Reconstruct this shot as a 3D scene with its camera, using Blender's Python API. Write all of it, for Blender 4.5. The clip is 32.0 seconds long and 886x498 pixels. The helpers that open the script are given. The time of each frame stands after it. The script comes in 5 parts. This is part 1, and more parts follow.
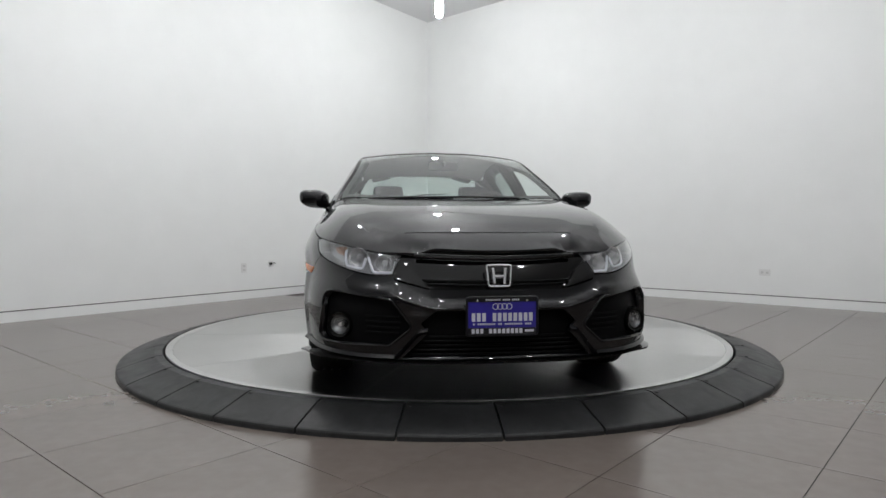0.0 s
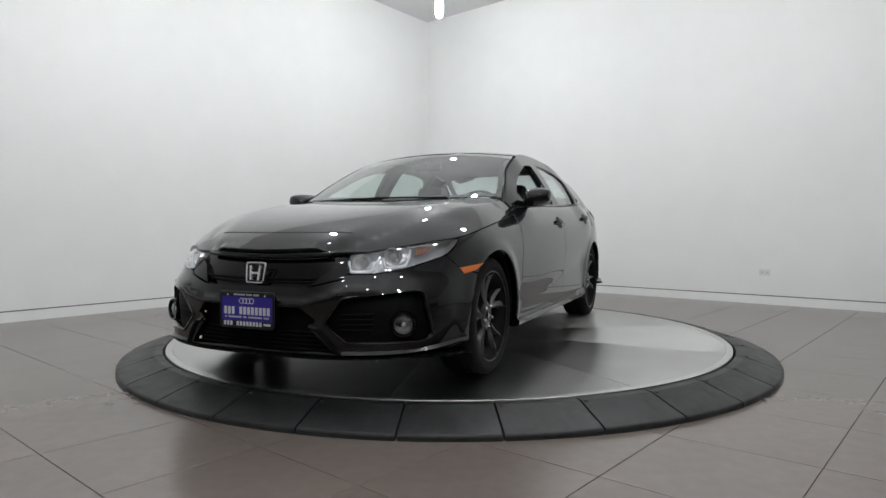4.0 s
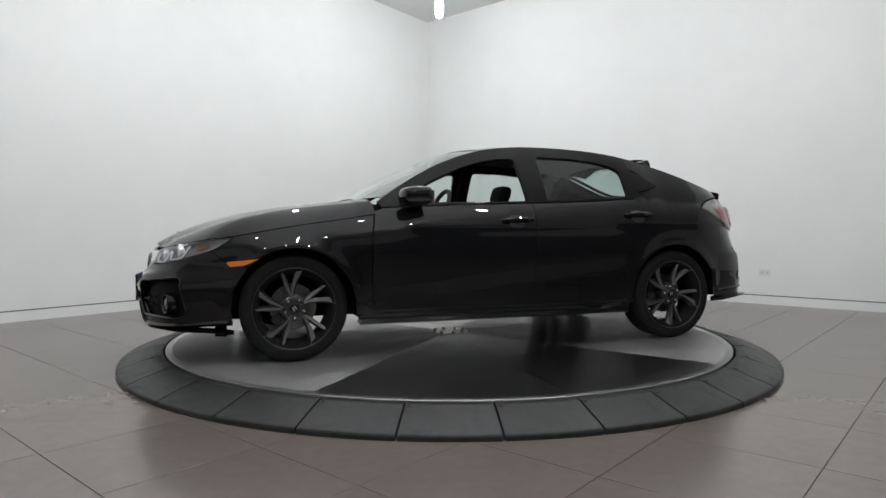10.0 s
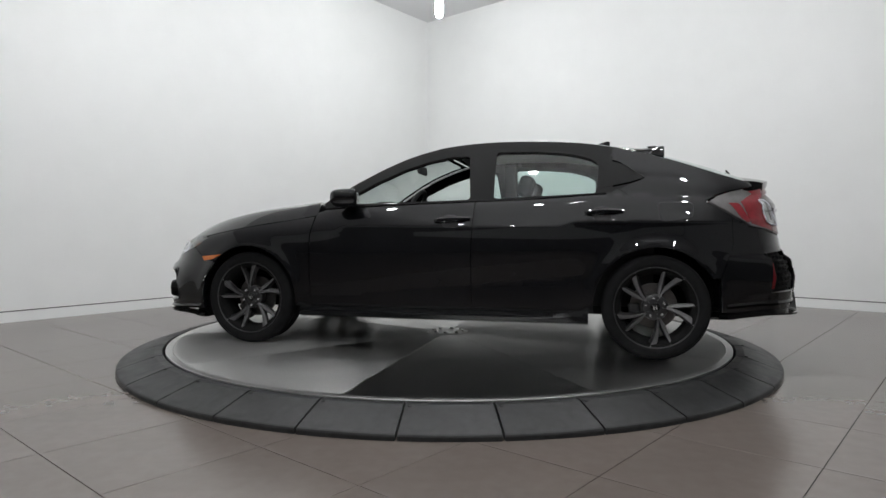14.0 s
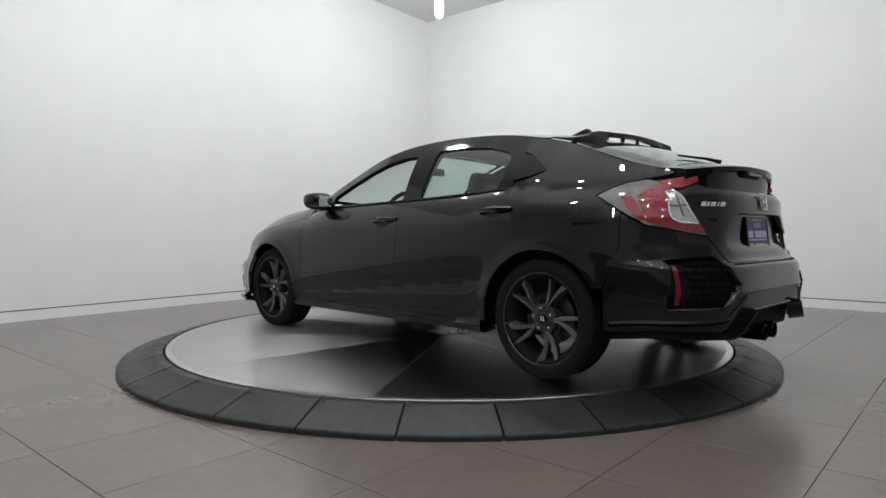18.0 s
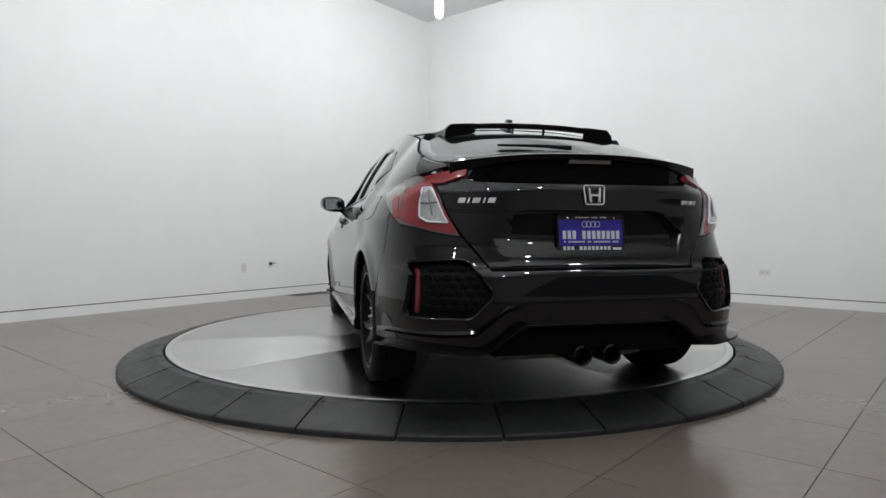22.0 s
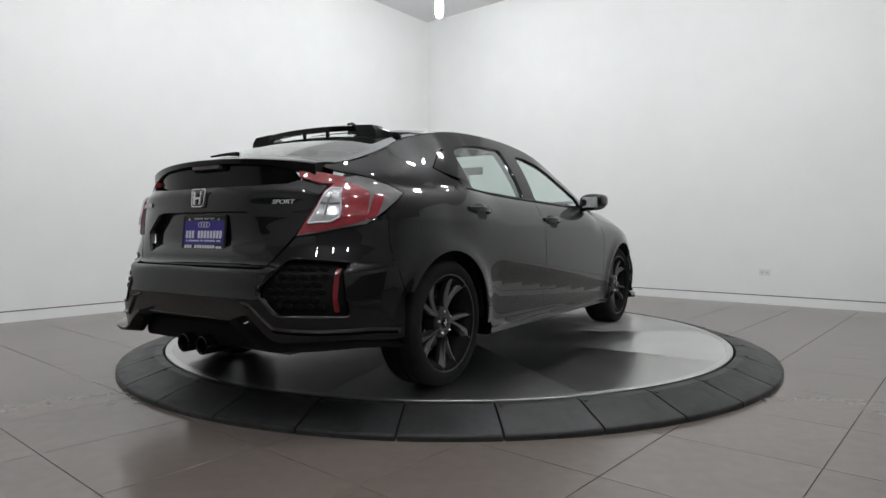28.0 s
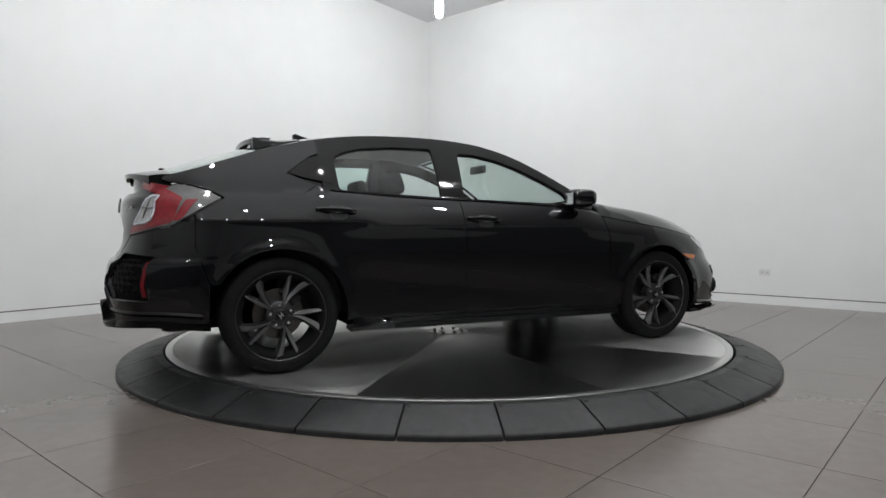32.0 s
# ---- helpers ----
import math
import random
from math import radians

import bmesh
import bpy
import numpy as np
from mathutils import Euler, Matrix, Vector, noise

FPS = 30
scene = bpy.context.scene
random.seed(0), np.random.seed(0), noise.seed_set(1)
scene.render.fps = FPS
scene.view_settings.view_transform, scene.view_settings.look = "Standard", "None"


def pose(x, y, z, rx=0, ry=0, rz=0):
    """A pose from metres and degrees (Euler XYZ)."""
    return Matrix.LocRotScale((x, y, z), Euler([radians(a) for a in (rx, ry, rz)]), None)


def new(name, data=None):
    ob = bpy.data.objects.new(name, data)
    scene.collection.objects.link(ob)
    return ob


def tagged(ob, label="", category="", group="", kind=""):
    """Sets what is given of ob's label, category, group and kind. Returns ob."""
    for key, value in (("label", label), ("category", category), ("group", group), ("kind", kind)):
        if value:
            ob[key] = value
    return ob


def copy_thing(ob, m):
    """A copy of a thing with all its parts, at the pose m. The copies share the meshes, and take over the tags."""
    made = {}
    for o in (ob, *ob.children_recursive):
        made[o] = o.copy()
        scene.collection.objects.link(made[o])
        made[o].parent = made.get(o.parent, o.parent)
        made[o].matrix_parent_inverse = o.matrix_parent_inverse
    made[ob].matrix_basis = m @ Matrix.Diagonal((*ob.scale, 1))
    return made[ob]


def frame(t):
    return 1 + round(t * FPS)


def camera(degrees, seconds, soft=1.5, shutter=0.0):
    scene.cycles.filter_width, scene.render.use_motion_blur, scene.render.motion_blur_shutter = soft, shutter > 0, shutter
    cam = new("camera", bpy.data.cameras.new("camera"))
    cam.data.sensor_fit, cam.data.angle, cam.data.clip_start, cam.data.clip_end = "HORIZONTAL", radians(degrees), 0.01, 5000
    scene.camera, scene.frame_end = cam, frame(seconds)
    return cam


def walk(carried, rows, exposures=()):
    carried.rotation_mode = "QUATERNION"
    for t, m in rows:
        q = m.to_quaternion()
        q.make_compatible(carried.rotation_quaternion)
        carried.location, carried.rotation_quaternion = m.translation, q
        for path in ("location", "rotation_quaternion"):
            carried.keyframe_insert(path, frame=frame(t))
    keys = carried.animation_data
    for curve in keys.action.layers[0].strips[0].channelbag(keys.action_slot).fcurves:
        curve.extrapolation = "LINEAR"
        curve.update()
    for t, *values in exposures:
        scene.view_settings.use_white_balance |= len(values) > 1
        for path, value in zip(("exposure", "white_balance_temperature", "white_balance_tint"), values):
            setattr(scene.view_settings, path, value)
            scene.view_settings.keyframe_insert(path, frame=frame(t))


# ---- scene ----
cam = camera(70.07, 32.0)
EYE = Vector((0.0, -4.906, 0.879))
CAM_POSE = Matrix.Translation(EYE) @ Euler((radians(90 - 1.668), 0, radians(0.476))).to_matrix().to_4x4()
walk(cam, [(0, CAM_POSE), (32, CAM_POSE)])

# ---- light ----
world = bpy.data.worlds.new("world")
scene.world = world
world.use_nodes = True
world.node_tree.nodes["Background"].inputs[0].default_value = (0.8, 0.85, 0.9, 1)
world.node_tree.nodes["Background"].inputs[1].default_value = 0.02
scene.view_settings.exposure = 0.0

DISC_Z = 0.096
CORNER = Vector((-0.36, 6.15, 0))
CEIL = 4.48
LEFT_DIR = Vector((-3.88, -5.14, 0)).normalized()
RIGHT_DIR = Vector((5.04, -4.28, 0)).normalized()


# ---- materials ----
def material(name, color, rough=0.5, metal=0.0, coat=0.0, grain=0.0, grain_scale=30.0, bump=0.0, bump_scale=200.0,
             stain=0.0, stain_scale=2.0, emit=None, emit_strength=0.0, spec=0.5, trans=0.0, ior=1.45, rough_var=0.0, coat_rough=0.03, coat_ior=1.5):
    """A principled material with two scales of colour variation, roughness variation and fine relief."""
    m = bpy.data.materials.new(name)
    m.use_nodes = True
    nt = m.node_tree
    b = nt.nodes["Principled BSDF"]
    b.inputs["Base Color"].default_value = (*color, 1)
    b.inputs["Roughness"].default_value = rough
    b.inputs["Metallic"].default_value = metal
    b.inputs["Coat Weight"].default_value = coat
    b.inputs["Coat Roughness"].default_value = coat_rough
    b.inputs["Coat IOR"].default_value = coat_ior
    b.inputs["Specular IOR Level"].default_value = spec
    b.inputs["Transmission Weight"].default_value = trans
    b.inputs["IOR"].default_value = ior
    if emit:
        b.inputs["Emission Color"].default_value = (*emit, 1)
        b.inputs["Emission Strength"].default_value = emit_strength
    if grain or stain or bump or rough_var:
        tc = nt.nodes.new("ShaderNodeTexCoord")

        def noise_node(scale, detail=4.0):
            n = nt.nodes.new("ShaderNodeTexNoise")
            n.inputs["Scale"].default_value = scale
            n.inputs["Detail"].default_value = detail
            nt.links.new(tc.outputs["Object"], n.inputs["Vector"])
            return n

        def mapped(n, lo, hi):
            r = nt.nodes.new("ShaderNodeMapRange")
            r.inputs["From Min"].default_value, r.inputs["From Max"].default_value = 0.3, 0.7
            r.inputs["To Min"].default_value, r.inputs["To Max"].default_value = lo, hi
            nt.links.new(n.outputs["Fac"], r.inputs["Value"])
            return r
        last = None
        for amount, scale in ((grain, grain_scale), (stain, stain_scale)):
            if amount:
                r = mapped(noise_node(scale), 1 - amount, 1 + amount)
                if last:
                    mul = nt.nodes.new("ShaderNodeMath")
                    mul.operation = "MULTIPLY"
                    nt.links.new(last.outputs[0], mul.inputs[0])
                    nt.links.new(r.outputs[0], mul.inputs[1])
                    last = mul
                else:
                    last = r
        if last:
            mix = nt.nodes.new("ShaderNodeVectorMath")
            mix.operation = "SCALE"
            mix.inputs[0].default_value = color
            nt.links.new(last.outputs[0], mix.inputs["Scale"])
            nt.links.new(mix.outputs[0], b.inputs["Base Color"])
        if rough_var:
            r = mapped(noise_node(stain_scale * 3, 5), max(0.0, rough - rough_var), min(1.0, rough + rough_var))
            nt.links.new(r.outputs[0], b.inputs["Roughness"])
        if bump:
            bp = nt.nodes.new("ShaderNodeBump")
            bp.inputs["Strength"].default_value = bump
            bp.inputs["Distance"].default_value = 0.002
            nt.links.new(noise_node(bump_scale, 3).outputs["Fac"], bp.inputs["Height"])
            nt.links.new(bp.outputs[0], b.inputs["Normal"])
    return m


M_WALL = material("wall_paint", (0.85, 0.86, 0.85), 0.6, grain=0.012, grain_scale=3, stain=0.015, stain_scale=0.5, bump=0.05, bump_scale=150)
M_CEIL = material("ceiling_paint", (0.76, 0.76, 0.77), 0.8, stain=0.02, stain_scale=0.7)
M_TILE = material("floor_tile", (0.156, 0.131, 0.117), 0.20, spec=0.7, grain=0.05, grain_scale=14, stain=0.05, stain_scale=1.3)
M_GROUT = material("grout", (0.10, 0.092, 0.087), 0.9, grain=0.15, grain_scale=60)
M_RUBBER = material("ramp_rubber", (0.0205, 0.021, 0.0215), 0.46, spec=0.42, grain=0.22, grain_scale=25, stain=0.38, stain_scale=2.4, bump=0.15, bump_scale=300, rough_var=0.1)
M_STEEL_TRIM = material("steel_trim", (0.62, 0.62, 0.61), 0.3, metal=1.0, grain=0.06, grain_scale=20)
M_DARK = material("dark_metal", (0.02, 0.02, 0.021), 0.6, grain=0.2)
M_PLASTIC_WHITE = material("white_plastic", (0.75, 0.75, 0.74), 0.4, grain=0.02)
M_LAMP = material("lamp_glow", (0.9, 0.9, 0.9), 0.4, emit=(0.97, 0.985, 1.0), emit_strength=210.0)
M_UNSEEN_WALL = material("unseen_grey_wall", (0.62, 0.62, 0.615), 0.7, grain=0.03, stain=0.04)
M_UNSEEN_DARK = material("unseen_dark_band", (0.12, 0.12, 0.123), 0.7, grain=0.05, stain=0.05)
M_REVEAL = material("shadow_gap", (0.12, 0.12, 0.12), 0.8, grain=0.05)


# ---- mesh helpers ----
def mesh_of(name, verts, faces, mat=None, smooth=False):
    me = bpy.data.meshes.new(name)
    me.from_pydata([tuple(v) for v in verts], [], faces)
    if mat:
        me.materials.append(mat)
    if smooth:
        me.polygons.foreach_set("use_smooth", [True] * len(me.polygons))
    me.update()
    return me


def part(name, bm, mat, parent=None, label="", smooth=False):
    """Links a bmesh or a mesh as ONE mesh object under a thing or a part."""
    if isinstance(bm, bmesh.types.BMesh):
        bmesh.ops.recalc_face_normals(bm, faces=bm.faces)
        me = bpy.data.meshes.new(name)
        bm.to_mesh(me)
        bm.free()
        if mat:
            me.materials.append(mat)
        if smooth:
            me.polygons.foreach_set("use_smooth", [True] * len(me.polygons))
            me.set_sharp_from_angle(angle=radians(35))
    else:
        me = bm
        if mat and not me.materials:
            me.materials.append(mat)
    ob = new(name, me)
    if parent:
        ob.parent = parent
    if label:
        ob["label"] = label
    return ob


def box(cx, cy, cz, sx, sy, sz, bevel=0.0, m=None, bm=None, seg=2):
    """A box, bevelled, by its centre and full sizes."""
    own = bmesh.new()
    bmesh.ops.create_cube(own, size=1, matrix=Matrix.Translation((cx, cy, cz)) @ Matrix.Diagonal((sx, sy, sz, 1)))
    if bevel:
        bmesh.ops.bevel(own, geom=own.edges[:], offset=bevel, segments=seg, affect="EDGES", profile=0.6)
    if m:
        bmesh.ops.transform(own, matrix=m, verts=own.verts)
    return joined(bm, own)


def joined(bm, own):
    if bm is None:
        return own
    tmp = bpy.data.meshes.new("tmp")
    own.to_mesh(tmp)
    own.free()
    bm.from_mesh(tmp)
    bpy.data.meshes.remove(tmp)
    return bm


def lathe(profile, n=48, m=None, bm=None, arc=None):
    """Turns (radius, height) pairs round the z axis."""
    own = bmesh.new()
    rings = []
    full = arc is None
    steps = n if full else n + 1
    for k in range(steps):
        a = 2 * math.pi * k / n if full else arc[0] + (arc[1] - arc[0]) * k / n
        rings.append([own.verts.new((r * math.cos(a), r * math.sin(a), z)) for r, z in profile])
    for k in range(n):
        a, b = rings[k], rings[(k + 1) % steps]
        for i in range(len(profile) - 1):
            own.faces.new((a[i], b[i], b[i + 1], a[i + 1]))
    bmesh.ops.remove_doubles(own, verts=own.verts, dist=1e-6)
    if m:
        bmesh.ops.transform(own, matrix=m, verts=own.verts)
    return joined(bm, own)


def tube(points, r, n=8, bm=None, m=None, closed=False):
    """A round bar through points."""
    own = bmesh.new()
    pts = [Vector(q) for q in points]
    rings = []
    for i, q in enumerate(pts):
        d = (pts[(i + 1) % len(pts)] - pts[i - 1]) if closed else (pts[min(i + 1, len(pts) - 1)] - pts[max(i - 1, 0)])
        d.normalize()
        up = Vector((0, 0, 1)) if abs(d.z) < 0.9 else Vector((1, 0, 0))
        s = d.cross(up).normalized()
        u = s.cross(d)
        rr = r[i] if isinstance(r, (list, tuple)) else r
        rings.append([own.verts.new(q + s * rr * math.cos(2 * math.pi * k / n) + u * rr * math.sin(2 * math.pi * k / n)) for k in range(n)])
    for i in range(len(pts) - (0 if closed else 1)):
        a, b = rings[i], rings[(i + 1) % len(pts)]
        for k in range(n):
            own.faces.new((a[k], a[(k + 1) % n], b[(k + 1) % n], b[k]))
    if not closed:
        own.faces.new(rings[0][::-1])
        own.faces.new(rings[-1])
    if m:
        bmesh.ops.transform(own, matrix=m, verts=own.verts)
    return joined(bm, own)


def prism(outline, z0, z1, m=None, bm=None, bevel=0.0):
    """A flat outline raised from z0 to z1."""
    own = bmesh.new()
    lo = [own.verts.new((x, y, z0)) for x, y in outline]
    hi = [own.verts.new((x, y, z1)) for x, y in outline]
    own.faces.new(lo[::-1])
    top = own.faces.new(hi)
    for i in range(len(lo)):
        j = (i + 1) % len(lo)
        own.faces.new((lo[i], lo[j], hi[j], hi[i]))
    if bevel:
        bmesh.ops.bevel(own, geom=list(top.edges), offset=bevel, segments=2, affect="EDGES", profile=0.5)
    if m:
        bmesh.ops.transform(own, matrix=m, verts=own.verts)
    return joined(bm, own)


def frame_matrix(origin, xdir, zdir):
    """A pose whose x axis is xdir and whose z axis leans to zdir."""
    x = Vector(xdir).normalized()
    z = Vector(zdir)
    z = (z - x * z.dot(x)).normalized()
    y = z.cross(x)
    m = Matrix((x, y, z)).transposed().to_4x4()
    m.translation = Vector(origin)
    return m


# ---- the room ----
def wall_slab(name, a, b, z0, z1, thick, mat, inward):
    """An upright slab whose inner face runs from a to b; inward points into the room."""
    d = (b - a)
    m = frame_matrix(a, d, (0, 0, 1))
    side = 1 if m.col[1].to_3d().dot(inward) < 0 else -1
    bm = box(d.length / 2, side * thick / 2, (z0 + z1) / 2, d.length, thick, z1 - z0)
    bmesh.ops.transform(bm, matrix=m, verts=bm.verts)
    return tagged(part(name, bm, mat), kind="structure")


FAR_L = CORNER + LEFT_DIR * 15.0
FAR_R = CORNER + RIGHT_DIR * 15.0
INTO = Vector((0, -1, 0))
for nm, far in (("wall_west", FAR_L), ("wall_east", FAR_R)):
    d = (far - CORNER).normalized()
    inward = (INTO - d * INTO.dot(d)).normalized()
    w = wall_slab(nm, CORNER, far, 0.112, CEIL, 0.2, M_WALL, inward)
    tagged(w, label="smooth white painted showroom wall", category="wall")
    g = wall_slab("trim", CORNER, far, 0.100, 0.112, 0.18, M_REVEAL, inward)
    g.location = -inward * 0.014
    tagged(g, label="dark recessed shadow gap above the skirting", category="trim")
    bb = wall_slab("baseboard", CORNER, far, 0.0, 0.100, 0.2, M_WALL, inward)
    tagged(bb, label="flush white painted skirting board", category="skirting")
# unseen walls added behind the camera; their two tones shape the car's reflections
for nm, a, b in (("wall_south", FAR_L, FAR_L + RIGHT_DIR * 15), ("wall_rear", FAR_R, FAR_R + LEFT_DIR * 15)):
    mid = (a + b) / 2
    w = wall_slab(nm, a, b, 2.0, CEIL, 0.2, M_UNSEEN_WALL, (Vector((0, -4, 0)) - mid).normalized())
    tagged(w, label="unseen plain grey wall added behind the camera", category="wall")
    w = wall_slab(nm, a, b, 0, 2.0, 0.2, M_UNSEEN_DARK, (Vector((0, -4, 0)) - mid).normalized())
    tagged(w, label="unseen dark grey lower band added for dark reflections in the car", category="wall")

ceil = part("ceiling", box(-0.2, -3.5, CEIL + 0.1, 34, 34, 0.2), M_CEIL)
tagged(ceil, label="flat pale grey painted ceiling", category="ceiling", kind="structure")
ground = part("floor", box(-0.2, -3.5, -0.06, 34, 34, 0.1), M_GROUT)
tagged(ground, label="grey tiled showroom floor with thin grout joints", category="floor", kind="structure")



# ---- lamps ----
def ceiling_spot(x, y, drop=0.42):
    """A hanging cylinder lamp: canopy, stem, shade and a glowing bulb."""
    root = new("ceiling_lamp")
    root.location = (x, y, CEIL)
    part("canopy", lathe([(0, 0), (0.06, 0), (0.06, -0.02), (0.01, -0.03), (0, -0.03)], 20), M_PLASTIC_WHITE, root)
    part("stem", lathe([(0.008, -0.03), (0.008, -drop + 0.17), (0, -drop + 0.17)], 10), M_PLASTIC_WHITE, root)
    part("socket", lathe([(0, -drop + 0.18), (0.05, -drop + 0.175), (0.055, -drop + 0.13), (0.053, -drop + 0.12), (0, -drop + 0.12)], 20), M_PLASTIC_WHITE, root)
    part("bulb", lathe([(0, -drop + 0.12), (0.04, -drop + 0.115), (0.050, -drop + 0.06), (0.050, -drop - 0.045), (0.036, -drop - 0.085), (0, -drop - 0.10)], 24), M_LAMP, root,
         "glowing white bulb", smooth=True)
    tagged(root, "white pendant lamp with a glowing cylindrical bulb", "ceiling lamp", "ceiling lamps")
    return root


first_lamp = ceiling_spot(-0.115, 3.2, 0.80)
LAMP_SPOTS = [(lx, ly) for ly in (0.5, -1.8, -4.1, -6.4) for lx in (-1.6, 0.15, 1.9)]
for lx, ly in LAMP_SPOTS:
    copy_thing(first_lamp, pose(lx, ly, CEIL))


# ---- floor tiles ----
def floor_tiles():
    """Square tiles with thin recessed joints, set square to the walls."""
    su, sv, gap, th = 0.613, 0.5935, 0.0036, radians(49.8)
    u0, v0 = -2.916, -0.352
    e1, e2 = Vector((math.cos(th), math.sin(th), 0)), Vector((-math.sin(th), math.cos(th), 0))
    hu, hv = (su - gap) / 2, (sv - gap) / 2
    b = 0.0006
    vs, fs = [], []
    for d, z in ((0, 0.0 - b), (b, 0.0), (0, -0.008)):
        p, q = hu - d, hv - d
        vs += [(-p, -q, z), (p, -q, z), (p, q, z), (-p, q, z)]
    fs = [(4, 5, 6, 7)] + [(i, (i + 1) % 4, 4 + (i + 1) % 4, 4 + i) for i in range(4)] + [(8 + i, 8 + (i + 1) % 4, (i + 1) % 4, i) for i in range(4)]
    me = mesh_of("tile", vs, fs, M_TILE)
    rot = Matrix.Rotation(th, 4, "Z")
    near, rest = [], []
    nl = Vector((-LEFT_DIR.y, LEFT_DIR.x, 0))
    nr = Vector((-RIGHT_DIR.y, RIGHT_DIR.x, 0))
    for i in range(-16, 24):
        for j in range(-22, 22):
            c = e1 * (u0 + (i + 0.5) * su) + e2 * (v0 + (j + 0.5) * sv)
            d = c - CORNER
            if abs(d.cross(LEFT_DIR).z) < 0.02 or c.y > 6.3 or c.y < -13 or abs(c.x) > 11:
                continue
            if d.cross(LEFT_DIR).z > -0.0 and d.x < 0 and d.dot(nl) * Vector((0, -1, 0)).dot(nl) < -0.45:
                continue
            if d.dot(nr) * Vector((0, -1, 0)).dot(nr) < -0.45 or d.dot(nl) * Vector((0, -1, 0)).dot(nl) < -0.45:
                continue
            r = c.length
            if r < 1.8:
                continue
            seen = c.y > -3.6 and abs(c.x) < 0.85 * (c.y + 5.6)
            (near if seen and r < 6.5 and len(near) < 290 else rest).append(c)
    for c in near:
        ob = new("tile", me)
        ob.parent = ground
        ob.matrix_basis = Matrix.Translation(c) @ rot
    av, af = [], []
    for c in rest:
        o = len(av)
        av += [tuple((rot @ Vector(v)) + c) for v in vs]
        af += [tuple(o + k for k in f) for f in fs]
    t = part("tile_field", mesh_of("tile_field", av, af, M_TILE), None, ground)
    tagged(t, kind="stuff")


# ---- turntable ----
DISC_R, RING_IN, RING_OUT = 2.02, 2.035, 2.305


def steel_material(name, rough):
    """Brushed steel with its grain along one seam of the plate: its gloss is drawn out across the grain."""
    m = material(name, (0.52, 0.52, 0.51), rough, metal=1.0, grain=0.04, grain_scale=60, stain=0.05, stain_scale=2.2)
    nt = m.node_tree
    b = nt.nodes["Principled BSDF"]
    b.inputs["Anisotropic"].default_value = 0.94
    tg = nt.nodes.new("ShaderNodeVectorTransform")
    tg.vector_type, tg.convert_from, tg.convert_to = "VECTOR", "OBJECT", "WORLD"
    tg.inputs[0].default_value = (math.sin(radians(18)), math.cos(radians(18)), 0)
    nt.links.new(tg.outputs[0], b.inputs["Tangent"])
    return m


def build_turntable():
    root = new("turntable")
    part("drum", lathe([(0, -0.012), (DISC_R - 0.004, -0.012), (DISC_R - 0.004, -DISC_Z + 0.004), (0, -DISC_Z + 0.004)], 128), M_DARK, root)
    brushed = steel_material("brushed_plate", 0.29)
    n = 10
    for k in range(n):
        a0, a1 = radians(-18) + 0.0006, radians(18) - 0.0006
        r1 = DISC_R - 0.045
        seg = 14
        arc = [(r1 * math.cos(a0 + (a1 - a0) * i / seg), r1 * math.sin(a0 + (a1 - a0) * i / seg)) for i in range(seg + 1)]
        r0 = 0.16
        arc += [(r0 * math.cos(a1 + (a0 - a1) * i / 3), r0 * math.sin(a1 + (a0 - a1) * i / 3)) for i in range(4)]
        pl = part("plate", prism(arc, -0.012, 0.0, bevel=0.0008), brushed, root)
        pl.matrix_basis = Matrix.Rotation(radians(105.7 + 36 * k), 4, "Z")
    part("edge_trim", lathe([(DISC_R - 0.043, -0.012), (DISC_R - 0.043, 0.001), (DISC_R - 0.002, 0.001), (DISC_R, -0.001), (DISC_R, -0.012)], 128), M_STEEL_TRIM, root, "polished steel edge band")
    part("hub_plate", lathe([(0, 0.002), (0.15, 0.002), (0.157, -0.001), (0.157, -0.012)], 40), M_STEEL_TRIM, root)
    for k in range(8):
        a = 2 * math.pi * k / 8
        part("bolt", lathe([(0, 0.016), (0.011, 0.016), (0.013, 0.013), (0.013, 0.002)], 6, Matrix.Translation((0.115 * math.cos(a), 0.115 * math.sin(a), 0))), M_STEEL_TRIM, root)
    tagged(root, "round brushed-steel car turntable flush with its rubber ramp ring", "turntable")
    return root


